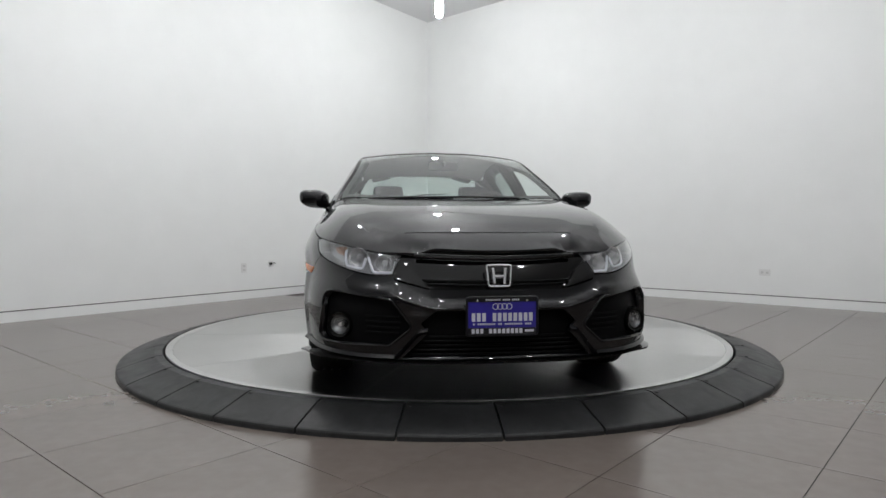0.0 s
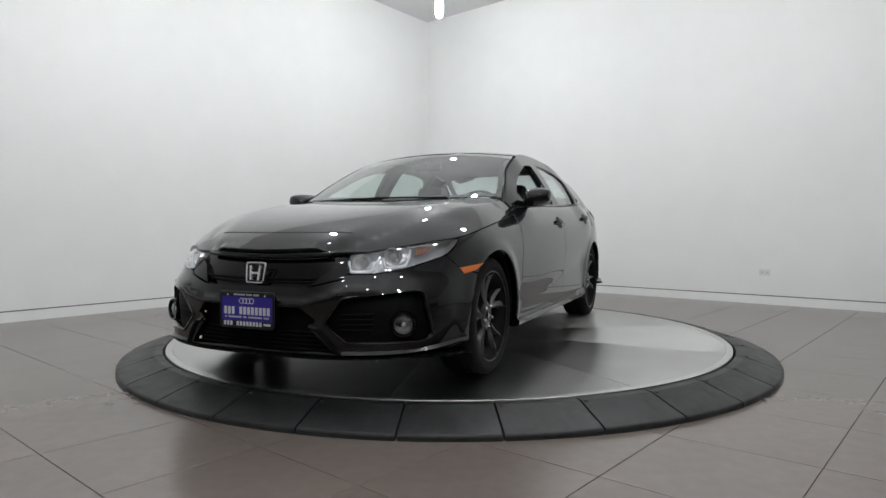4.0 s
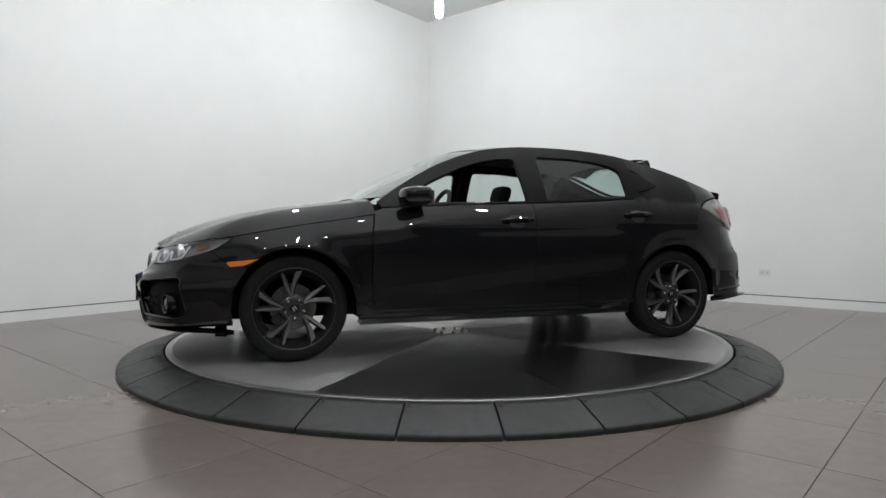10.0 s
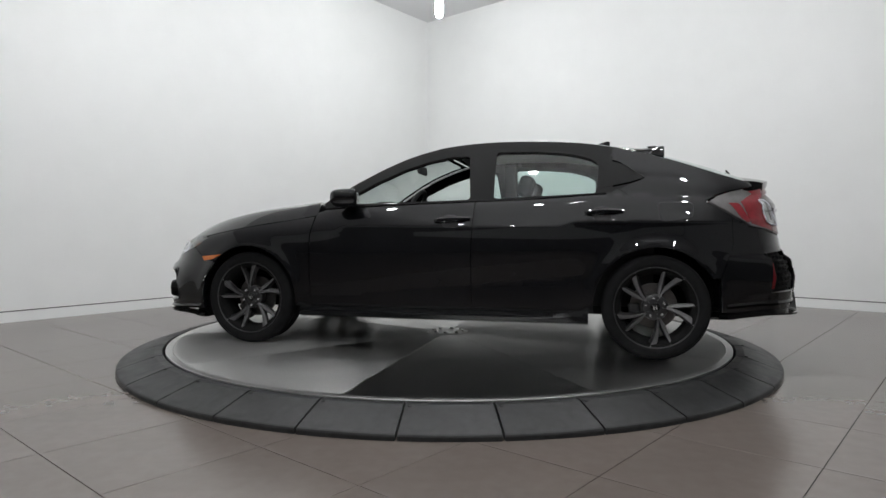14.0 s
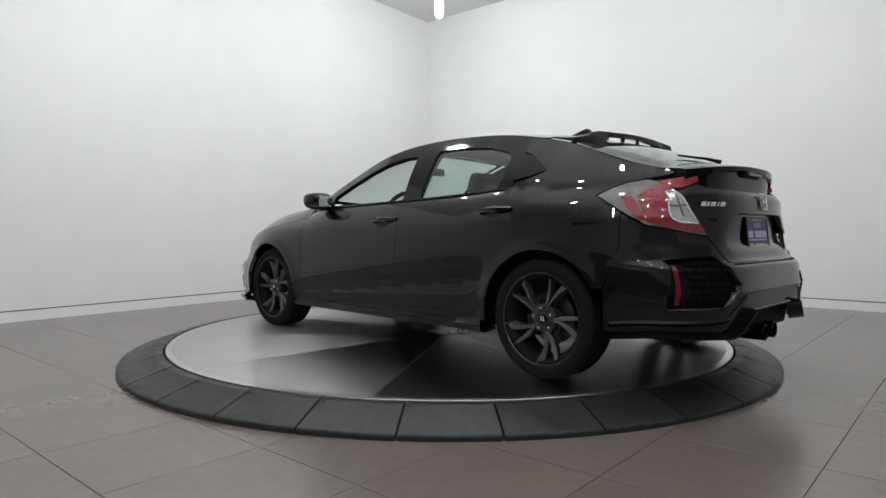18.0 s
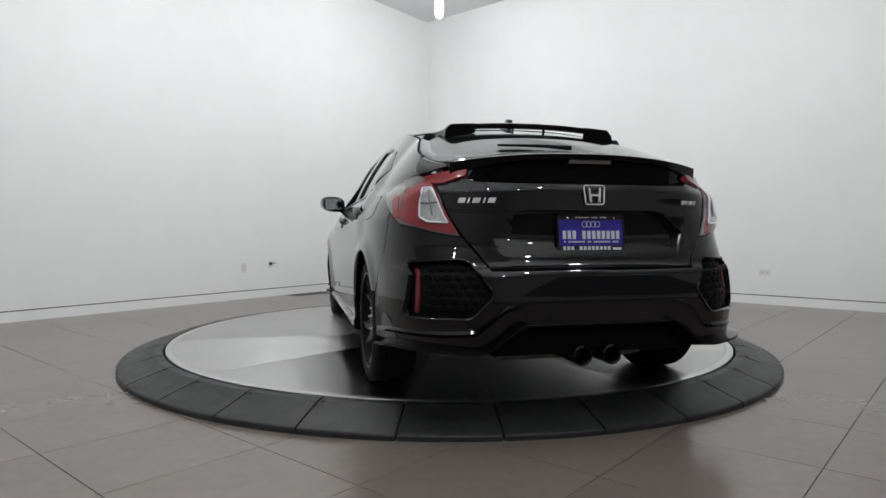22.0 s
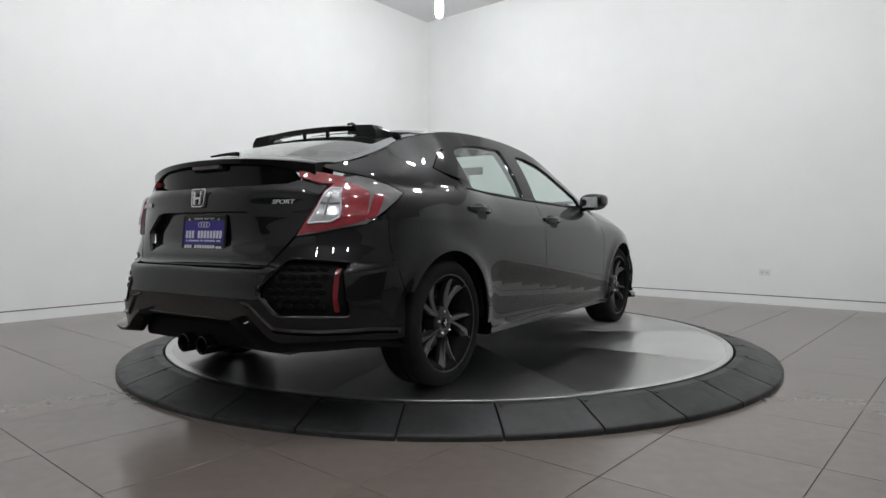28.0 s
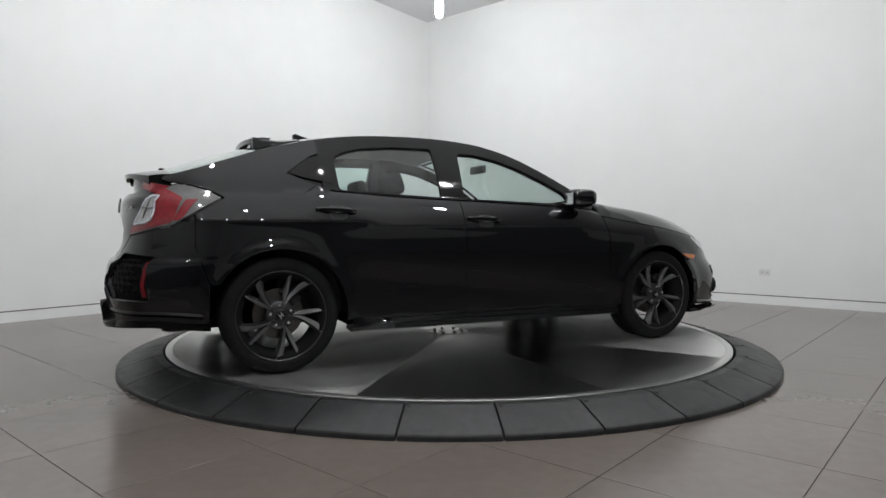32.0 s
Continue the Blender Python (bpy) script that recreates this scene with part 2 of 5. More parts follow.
def build_ring():
    root = new("ramp_ring")
    n, seg = 32, 5
    prof = [(RING_IN, 0.0), (RING_IN, DISC_Z - 0.004), (RING_IN + 0.006, DISC_Z), (RING_IN + 0.05, DISC_Z - 0.002), (RING_OUT - 0.012, 0.030), (RING_OUT - 0.004, 0.026), (RING_OUT, 0.018), (RING_OUT, 0.0)]
    step = 2 * math.pi / n
    gap = 0.0022
    bm = bmesh.new()
    rows = []
    for k in range(seg + 1):
        a = -step / 2 + gap + (step - 2 * gap) * k / seg
        rows.append([bm.verts.new((r * math.cos(a), r * math.sin(a), z)) for r, z in prof])
    for k in range(seg):
        for i in range(len(prof) - 1):
            bm.faces.new((rows[k][i], rows[k + 1][i], rows[k + 1][i + 1], rows[k][i + 1]))
    bm.faces.new(rows[0])
    bm.faces.new(rows[-1][::-1])
    bmesh.ops.recalc_face_normals(bm, faces=bm.faces)
    seg_me = bpy.data.meshes.new("ramp_segment")
    bm.to_mesh(seg_me)
    bm.free()
    seg_me.materials.append(M_RUBBER)
    slot_me = bpy.data.meshes.new("fixing")
    bm = lathe([(0, 0.003), (0.008, 0.003), (0.011, -0.002)], 10)
    bm.to_mesh(slot_me)
    bm.free()
    slot_me.materials.append(M_DARK)
    for k in range(n):
        a = radians(-84.2) + step * (k + 0.5)
        ob = new("ramp_segment", seg_me)
        ob.parent = root
        ob.matrix_basis = Matrix.Rotation(a, 4, "Z")
        fx = new("fixing", slot_me)
        fx.parent = ob
        fx.matrix_basis = Matrix.Rotation(-step / 2 + 0.012, 4, "Z") @ Matrix.Translation((RING_IN + 0.062, 0, DISC_Z - 0.004))
    tagged(root, "black rubber ramp ring of wedge segments round the turntable", "ramp ring")
    return root


# ---- outlets ----
def outlet(name, place, along, inward, w, h, label, category, dark=False):
    root = new(name)
    root.matrix_basis = frame_matrix(place, along, (0, 0, 1))
    sgn = 1 if root.matrix_basis.col[1].to_3d().dot(inward) > 0 else -1
    part("cover_plate", box(0, sgn * 0.004, 0, w, 0.008, h, 0.003), M_PLASTIC_WHITE, root)
    if dark:
        part("socket", box(0.012, sgn * 0.014, 0, 0.035, 0.02, 0.03, 0.004), M_DARK, root, "black plug")
        part("cable", tube([(0.01, sgn * 0.022, 0), (-0.03, sgn * 0.03, 0.012), (-0.06, sgn * 0.02, 0.002)], 0.005), M_DARK, root)
    else:
        for k in (-1, 1):
            off = (k * w * 0.22, 0) if w > h else (0, k * h * 0.22)
            part("socket", box(off[0], sgn * 0.009, off[1], 0.03, 0.004, 0.026, 0.003), material("socket_face", (0.6, 0.6, 0.59), 0.4, grain=0.02), root)
    tagged(root, label, category)


lin = (INTO - LEFT_DIR * INTO.dot(LEFT_DIR)).normalized()
rin = (INTO - RIGHT_DIR * INTO.dot(RIGHT_DIR)).normalized()
for u, z, dark in ((3.75, 0.40, False), (3.33, 0.44, True)):
    outlet("wall_socket", CORNER + LEFT_DIR * u + Vector((0, 0, z)), LEFT_DIR, lin, 0.075, 0.12 if not dark else 0.075,
           "black plug in a small white wall socket" if dark else "white plastic double socket plate low on the wall", "wall socket", dark)
outlet("wall_socket", CORNER + RIGHT_DIR * 5.42 + Vector((0, 0, 0.38)), RIGHT_DIR, rin, 0.125, 0.075, "white plastic double socket plate set sideways", "wall socket")


# ---- the car: paint and trim ----
M_PAINT = material("black_pearl_paint", (0.0030, 0.0033, 0.0042), 0.34, metal=0.05, coat=1.0, coat_rough=0.012, coat_ior=1.5, spec=0.06, stain=0.1, stain_scale=3)
M_EDGE = material("black_paint_edge", (0.005, 0.005, 0.006), 0.22, spec=0.5, stain=0.1)
M_GLOSS = material("gloss_black_trim", (0.004, 0.004, 0.004), 0.07, grain=0.1, spec=0.36)
M_FOG = material("fog_reflector", (0.20, 0.20, 0.205), 0.25, metal=0.7, grain=0.15, grain_scale=60)
M_MATTE = material("matte_black_plastic", (0.005, 0.005, 0.0054), 0.55, spec=0.1, grain=0.15, grain_scale=60, bump=0.2, bump_scale=500)
M_CABIN = material("cabin_black", (0.018, 0.018, 0.019), 0.75, grain=0.15, grain_scale=40, bump=0.2, bump_scale=350)
M_CLOTH = material("seat_cloth", (0.022, 0.022, 0.024), 0.95, grain=0.25, grain_scale=120, bump=0.4, bump_scale=600)
M_HEADLINER = material("headliner", (0.22, 0.22, 0.215), 0.95, grain=0.06, grain_scale=80)
M_CHROME = material("chrome", (0.80, 0.80, 0.81), 0.2, metal=0.75, grain=0.03)
M_TYRE = material("tyre_rubber", (0.0075, 0.0075, 0.008), 0.85, spec=0.25, grain=0.2, grain_scale=30, stain=0.15, stain_scale=6, bump=0.2, bump_scale=250)
M_WELL = material("wheel_well_black", (0.006, 0.006, 0.006), 0.8, spec=0.2, grain=0.2)
M_RIM = material("dark_alloy", (0.028, 0.028, 0.029), 0.34, metal=0.35, coat=0.3, grain=0.12, grain_scale=40, stain=0.1, stain_scale=8)
M_RIM_FACE = material("alloy_face", (0.115, 0.113, 0.115), 0.42, metal=0.4, grain=0.15, grain_scale=60)
M_BRAKE = material("brake_steel", (0.16, 0.155, 0.15), 0.35, metal=1.0, grain=0.15, grain_scale=50)
M_AMBER = material("amber_lens", (0.62, 0.16, 0.025), 0.14, coat=0.5, grain=0.06, grain_scale=90)
M_INDICATOR = material("indicator_lens", (0.26, 0.11, 0.05), 0.16, metal=0.2, coat=0.4, grain=0.2, grain_scale=70)
M_RED = material("red_lens", (0.23, 0.018, 0.026), 0.10, coat=0.8, grain=0.15, grain_scale=40)
M_RED_LOW = material("reflector_red", (0.15, 0.007, 0.012), 0.14, coat=0.5, grain=0.2, grain_scale=80)
M_RED_DARK = material("unlit_brake_lens", (0.10, 0.085, 0.085), 0.14, coat=0.8, grain=0.1)
M_LENS_WHITE = material("clear_lens_insert", (0.62, 0.63, 0.64), 0.16, metal=0.6, grain=0.2, grain_scale=55)
M_SMOKE = material("smoked_lens", (0.13, 0.125, 0.125), 0.08, coat=1.0, grain=0.1)
M_LAMP_SILVER = material("lamp_reflector", (0.78, 0.78, 0.79), 0.22, metal=0.7, grain=0.15, grain_scale=35)
M_LAMP_GREY = material("lamp_bezel", (0.58, 0.58, 0.6), 0.22, metal=0.7, grain=0.1)
M_PLATE_BLUE = material("plate_blue", (0.030, 0.022, 0.26), 0.38, grain=0.06, grain_scale=30)
M_PLATE_WHITE = material("plate_white", (0.62, 0.63, 0.68), 0.4, grain=0.04)
M_PLATE_FRAME = material("plate_frame", (0.01, 0.01, 0.012), 0.3, grain=0.1)
M_LETTER = material("badge_silver", (0.66, 0.66, 0.67), 0.3, metal=0.15, grain=0.04)


def glass_material(name, tint, gloss_rough=0.0):
    """Thin tinted glass: clear through, with a mirror gloss that grows towards the edge-on view."""
    m = bpy.data.materials.new(name)
    m.use_nodes = True
    nt = m.node_tree
    for n in list(nt.nodes):
        nt.nodes.remove(n)
    out, mix = nt.nodes.new("ShaderNodeOutputMaterial"), nt.nodes.new("ShaderNodeMixShader")
    tr, gl, lw = nt.nodes.new("ShaderNodeBsdfTransparent"), nt.nodes.new("ShaderNodeBsdfGlossy"), nt.nodes.new("ShaderNodeLayerWeight")
    tr.inputs["Color"].default_value = (*tint, 1)
    gl.inputs["Roughness"].default_value = gloss_rough
    gl.inputs["Color"].default_value = (0.95, 0.97, 0.96, 1)
    lw.inputs["Blend"].default_value = 0.5
    pw, ma = nt.nodes.new("ShaderNodeMath"), nt.nodes.new("ShaderNodeMath")
    pw.operation, ma.operation = "POWER", "MULTIPLY_ADD"
    pw.inputs[1].default_value = 3.2
    ma.inputs[1].default_value, ma.inputs[2].default_value = 0.9, 0.07
    nt.links.new(lw.outputs["Facing"], pw.inputs[0])
    nt.links.new(pw.outputs[0], ma.inputs[0])
    nt.links.new(ma.outputs[0], mix.inputs[0])
    nt.links.new(tr.outputs[0], mix.inputs[1])
    nt.links.new(gl.outputs[0], mix.inputs[2])
    nt.links.new(mix.outputs[0], out.inputs[0])
    return m


M_GLASS = glass_material("green_tint_glass", (0.85, 0.94, 0.91))
M_GLASS_DARK = glass_material("rear_glass", (0.76, 0.87, 0.84))
M_LENS = glass_material("clear_lens", (0.93, 0.94, 0.95))


# ---- the car: body surfaces (x forward, y left, z up from the ground) ----
def spline(*knots):
    """A natural cubic spline through (x, y) knots, straight on beyond its ends."""
    ks = sorted(knots)
    x, y = np.array([k[0] for k in ks], float), np.array([k[1] for k in ks], float)
    n = len(x)
    hh = np.diff(x)
    a, b = np.zeros((n, n)), np.zeros(n)
    a[0, 0] = a[-1, -1] = 1
    for i in range(1, n - 1):
        a[i, i - 1:i + 2] = hh[i - 1], 2 * (hh[i - 1] + hh[i]), hh[i]
        b[i] = 6 * ((y[i + 1] - y[i]) / hh[i] - (y[i] - y[i - 1]) / hh[i - 1])
    mm = np.linalg.solve(a, b)

    def f(q):
        q = np.asarray(q, float)
        c = np.clip(q, x[0], x[-1])
        i = np.clip(np.searchsorted(x, c) - 1, 0, n - 2)
        dl, dr, w = c - x[i], x[i + 1] - c, hh[i]
        v = (mm[i] * dr ** 3 + mm[i + 1] * dl ** 3) / (6 * w) + (y[i] / w - mm[i] * w / 6) * dr + (y[i + 1] / w - mm[i + 1] * w / 6) * dl
        s0 = (y[1] - y[0]) / hh[0] - hh[0] * (2 * mm[0] + mm[1]) / 6
        s1 = (y[-1] - y[-2]) / hh[-1] + hh[-1] * (mm[-2] + 2 * mm[-1]) / 6
        return v + np.where(q < x[0], (q - x[0]) * s0, 0) + np.where(q > x[-1], (q - x[-1]) * s1, 0)
    return f


def step01(v):
    v = np.clip(v, 0, 1)
    return v * v * (3 - 2 * v)


nose_x = spline((0.12, 2.15), (0.2, 2.225), (0.3, 2.255), (0.45, 2.262), (0.56, 2.242), (0.64, 2.205), (0.70, 2.165), (0.80, 2.11), (0.9, 2.07))
half_w = spline((0.15, 0.872), (0.30, 0.890), (0.45, 0.900), (0.60, 0.906), (0.70, 0.907), (0.80, 0.897), (0.86, 0.882), (0.92, 0.854), (0.96, 0.829), (1.0, 0.795), (1.05, 0.745), (1.08, 0.705), (1.1, 0.67))
hood_edge_z = spline((0.5, 1.07), (0.8, 0.99), (0.95, 0.968), (1.2, 0.940), (1.4, 0.912), (1.6, 0.874), (1.85, 0.803), (2.0, 0.742), (2.12, 0.69), (2.2, 0.655))
hood_cut_z = spline((0.86, 0.885), (1.1, 0.848), (1.35, 0.812), (1.5, 0.786), (1.7, 0.750), (1.87, 0.727), (2.0, 0.700), (2.12, 0.671))
hood_mid_z = spline((0.9, 0.992), (1.2, 0.962), (1.4, 0.940), (1.6, 0.909), (1.85, 0.850), (2.0, 0.797), (2.12, 0.735), (2.2, 0.683))
belt_z = spline((0.9, 0.925), (0.53, 0.944), (-0.22, 0.973), (-0.7, 0.992), (-1.05, 1.012), (-1.5, 1.0), (-2.0, 0.985))
roof_z = spline((0.97, 0.985), (0.75, 1.115), (0.5, 1.242), (0.3, 1.326), (0.1, 1.382), (-0.1, 1.409), (-0.35, 1.422), (-0.6, 1.421), (-0.9, 1.404), (-1.2, 1.362), (-1.5, 1.297), (-1.7, 1.238), (-1.9, 1.165), (-2.05, 1.105))
roof_drop = spline((0.97, 0.07), (0.5, 0.066), (0.2, 0.062), (-0.1, 0.055), (-0.6, 0.055), (-1.0, 0.06), (-1.3, 0.07), (-1.7, 0.085), (-2.05, 0.08))


def tail_x(z):
    return np.interp(z, (0.15, 0.27, 0.39, 0.47, 0.49, 0.51, 0.60, 0.617, 0.64, 0.72, 0.85, 0.95, 1.02, 1.1, 1.2), (-2.17, -2.200, -2.215, -2.228, -2.236, -2.232, -2.222, -2.212, -2.172, -2.158, -2.16, -2.15, -2.10, -2.03, -1.97))


def front_n(z):
    """How square the nose is in plan: squarer at the bumper, swept at the lamps."""
    k = step01((np.asarray(z, float) - 0.42) / 0.18)
    return 4.7 - 1.2 * k, 2.9 - 0.4 * k


def rear_n(z):
    """The same for the tail: square at the bumper, rounder at the lamps."""
    z = np.asarray(z, float)
    return 4.65 + 0 * z, 4.7 - 1.9 * step01((z - 0.42) / 0.46) + 0.35 * step01((z - 0.88) / 0.08) + 0.65 * step01((z - 1.0) / 0.06)


def plan_taper(x, z):
    qf = np.clip((x - 1.0) / (nose_x(z) - 1.0), 0, 0.9999)
    qr = np.clip((-1.0 - x) / (-1.0 - tail_x(z)), 0, 0.9999)
    (p, q), (s, t) = front_n(z), rear_n(z)
    return (1 - qf ** p) ** (1 / q) * (1 - qr ** s) ** (1 / t)


def width_at(x, z):
    """Half width before the plan's taper: the flank, squeezed under the bonnet's edge and lifted over the rear haunch."""
    x, z = np.asarray(x, float), np.asarray(z, float)
    ft = step01((x - 0.45) / 0.5)
    top = hood_edge_z(x)
    zz = np.where(z > 0.65, 0.65 + (z - 0.65) * (1 + ft * (0.43 / np.maximum(top - 0.65, 0.02) - 1)), z)
    zz = zz - 0.06 * step01((-0.75 - x) / 0.5) * step01((z - 0.7) / 0.2)
    w = half_w(np.minimum(zz, 1.1))
    # pressed door: a facet low on the doors that widens to the rear, flared arches, a crease at handle height
    mid = step01((1.0 - x) / 0.2) * step01((x + 1.05) / 0.25)
    line = 0.330 + 0.160 * np.clip((0.75 - x) / 1.6, 0, 1)
    sunk = 0.07 * (line - 0.285)
    w = w - mid * np.where(z < line, 0.07 * np.maximum(z - 0.285, 0), sunk * np.exp(-((z - line) / 0.09) ** 2))
    crease = 0.795 + 0.035 * (0.9 - x) / 2.0
    w = w + 0.007 * np.exp(-np.abs(z - crease) / 0.03) * step01((1.0 - x) / 0.4)
    for wx in (1.35, -1.35):
        d = np.hypot(x - wx, z - 0.315)
        w = w + 0.014 * np.exp(-((d - 0.365) / 0.05) ** 2) * (z > 0.1)
    return w


def body_w(x, z):
    """Half width with the shoulder drawn in over the belt line."""
    x, z = np.asarray(x, float), np.asarray(z, float)
    zb = belt_z(x)
    k = 0.015 + 0.11 * step01((-0.95 - x) / 0.4)
    d = z - zb
    up = 0.5 * (d + np.sqrt(d * d + k * k)) * step01((0.95 - x) / 0.1)
    low = np.minimum(z, zb + 0.0) * (x < 0.95) + z * (x >= 0.95)
    y = width_at(x, low) - 0.40 * up - 0.55 * up * up
    return y - up * (0.35 * step01((x - 0.1) / 0.7) + 0.30 * step01((-0.8 - x) / 0.6))


def side_y(x, z):
    """The body's outer side, from sill to roof rail."""
    return body_w(x, z) * plan_taper(x, np.minimum(z, 1.15))


hood_ridge_y = spline((0.85, 0.675), (1.2, 0.625), (1.6, 0.53), (1.85, 0.45), (2.05, 0.37), (2.2, 0.30))


def hood_half(x):
    h = side_y(np.minimum(x, 1.9), hood_edge_z(np.minimum(x, 1.9))) - 0.42 * np.maximum(x - 1.9, 0)
    return np.minimum(h, hood_cut_y(x) - 0.10)


def hood_surf(x, y):
    """The bonnet: crowned in the middle, rolling over its shoulder into the flank."""
    x, y = np.asarray(x, float), np.asarray(y, float)
    h = hood_half(x)
    r = np.minimum(hood_ridge_y(x), h - 0.05)
    mid, edge = hood_mid_z(x), hood_edge_z(x)
    crest = mid - (0.20 + 0.10 * step01((x - 1.5) / 0.4)) * (mid - edge)
    crown = mid - (mid - crest) * (np.abs(y) / r) ** 2
    slope = crest - (crest - edge) * (np.minimum(np.abs(y), h) - r) / (h - r)
    z = 0.5 * (crown + slope - np.sqrt((crown - slope) ** 2 + 0.006 ** 2))
    s = np.clip((np.abs(y) - h) / np.maximum(hood_cut_y(x) - h, 0.02), 0, 1.3)
    z = z - np.maximum(hood_edge_z(x) - hood_cut_z(x), 0.0) * s ** 1.4
    return np.stack([x, y, z], -1)


def hood_cut_y(x):
    x = np.minimum(np.asarray(x, float), 2.12)
    return side_y(x, hood_cut_z(x))


def top_surf(x, y):
    z = roof_z(x) - roof_drop(x) * (np.abs(y) / 0.65) ** 2.2
    return np.stack([x, y, z], -1)


def side_surf(x, z):
    return np.stack([x, side_y(x, z), z], -1)


def glass_surf(x, z):
    return np.stack([x, side_y(x, z) - 0.014, z], -1)


def rail_z(x):
    """Height at which the side meets the roof, windscreen or hatch."""
    x = np.asarray(x, float)
    lo, hi = np.full(x.shape, 0.9), np.full(x.shape, 1.45)
    for _ in range(40):
        m = (lo + hi) / 2
        above = top_surf(x, side_y(x, m))[..., 2] < m
        lo, hi = np.where(above, lo, m), np.where(above, m, hi)
    return (lo + hi) / 2


def rail_y(x):
    return side_y(x, rail_z(x))


class Wrap:
    """A bumper's domain: a runs round the plan from the middle (metres, left positive), z up."""

    def __init__(self, x0, x1, n, end, power):
        ph = np.linspace(0, math.pi / 2, 900)
        self.tx, self.ty = np.cos(ph) ** (2 / n), np.sin(ph) ** (2 / n)
        xs, ys = x0 + (x1 - x0) * self.tx, 0.9 * self.ty
        self.a = np.concatenate([[0], np.cumsum(np.hypot(np.diff(xs), np.diff(ys)))])
        self.x0, self.x1, self.end, self.n, self.power = x0, x1, end, n, power

    def from_y(self, y):
        return math.copysign(float(np.interp(abs(y) / 0.9, self.ty, self.a)), y)

    def from_x(self, x):
        return float(np.interp((x - self.x0) / (self.x1 - self.x0), self.tx[::-1], self.a[::-1]))

    def at(self, x, z):
        """The domain point of a place on the flank, by its true x and its height."""
        p, q = self.power(z)
        t = min(max((x - self.x0) / (float(self.end(z)) - self.x0), 0.0), 1.0)
        ty = float((1 - t ** p) ** (1 / q) * body_w(x, z) / width_at(x, z))
        if ty < 0.97:
            return float(np.interp(ty, self.ty, self.a)), z
        return float(np.interp((1 - ty ** self.n) ** (1 / self.n), self.tx[::-1], self.a[::-1])), z

    def __call__(self, a, z, inset=0.0):
        ty = np.clip(np.interp(np.abs(a), self.a, self.ty), 0, 0.99999999)
        p, q = self.power(z)
        k = 1.0
        for _ in range(4 if self.x1 < 0 else 1):
            tx = (1 - np.clip(ty * k, 0, 0.9999999) ** q) ** (1 / p)
            x = self.x0 + (self.end(z) - self.x0) * tx
            xc = np.clip(x, -2.2, 2.1)
            k = width_at(xc, z) / body_w(xc, z)
        y = width_at(xc, z) * ty * np.sign(a)
        s = math.copysign(1, self.x1)
        return np.stack([x - s * inset * tx, y - inset * ty * np.sign(a), z], -1)


NOSE = Wrap(1.0, 2.2, 2.7, nose_x, front_n)
TAIL = Wrap(-1.0, -2.18, 4.2, tail_x, rear_n)


# ---- sheets cut from those surfaces ----
def inside(poly, p):
    x, y = p[:, 0], p[:, 1]
    c = np.zeros(len(p), bool)
    q = np.asarray(poly)
    for i in range(len(q)):
        (x1, y1), (x2, y2) = q[i - 1], q[i]
        hit = ((y1 > y) != (y2 > y)) & (x < (x2 - x1) * (y - y1) / (y2 - y1 + 1e-15) + x1)
        c ^= hit
    return c


def densify(poly, h):
    out = []
    for i in range(len(poly)):
        a, b = np.array(poly[i], float), np.array(poly[(i + 1) % len(poly)], float)
        n = max(1, int(math.ceil(np.hypot(*(b - a)) / h)))
        out += [tuple(a + (b - a) * k / n) for k in range(n)]
    return out


def rounded(poly, r, seg=4):
    """The outline with its corners rounded."""
    out = []
    n = len(poly)
    for i in range(n):
        p0, p1, p2 = (np.array(poly[(i + k) % n], float) for k in (-1, 0, 1))
        d0, d2 = p0 - p1, p2 - p1
        l0, l2 = np.hypot(*d0), np.hypot(*d2)
        t = min(r, l0 * 0.45, l2 * 0.45)
        a, b = p1 + d0 / l0 * t, p1 + d2 / l2 * t
        for k in range(seg + 1):
            s = k / seg
            out.append(tuple((1 - s) ** 2 * a + 2 * s * (1 - s) * p1 + s * s * b))
    return out


def offset_poly(poly, d):
    """The outline moved inwards by d."""
    q = np.array(poly, float)
    area = 0.5 * np.sum(q[:, 0] * np.roll(q[:, 1], -1) - np.roll(q[:, 0], -1) * q[:, 1])
    s = 1 if area > 0 else -1
    e = np.roll(q, -1, 0) - q
    n = np.stack([-e[:, 1], e[:, 0]], 1) * s / (np.hypot(e[:, 0], e[:, 1])[:, None] + 1e-12)
    m = n + np.roll(n, 1, 0)
    l = np.maximum((m * m).sum(1), 0.6)[:, None]
    return [tuple(v) for v in q + 2 * d * m / l]


def smooth_line(points, n=6):
    """A Catmull-Rom line through the points."""
    p = [np.array(q, float) for q in points]
    p = [2 * p[0] - p[1]] + p + [2 * p[-1] - p[-2]]
    out = []
    for i in range(1, len(p) - 2):
        for k in range(n):
            t = k / n
            out.append(tuple(0.5 * (2 * p[i] + (p[i + 1] - p[i - 1]) * t + (2 * p[i - 1] - 5 * p[i] + 4 * p[i + 1] - p[i + 2]) * t * t + (3 * p[i] - p[i - 1] - 3 * p[i + 1] + p[i + 2]) * t ** 3)))
    out.append(tuple(p[-2]))
    return out


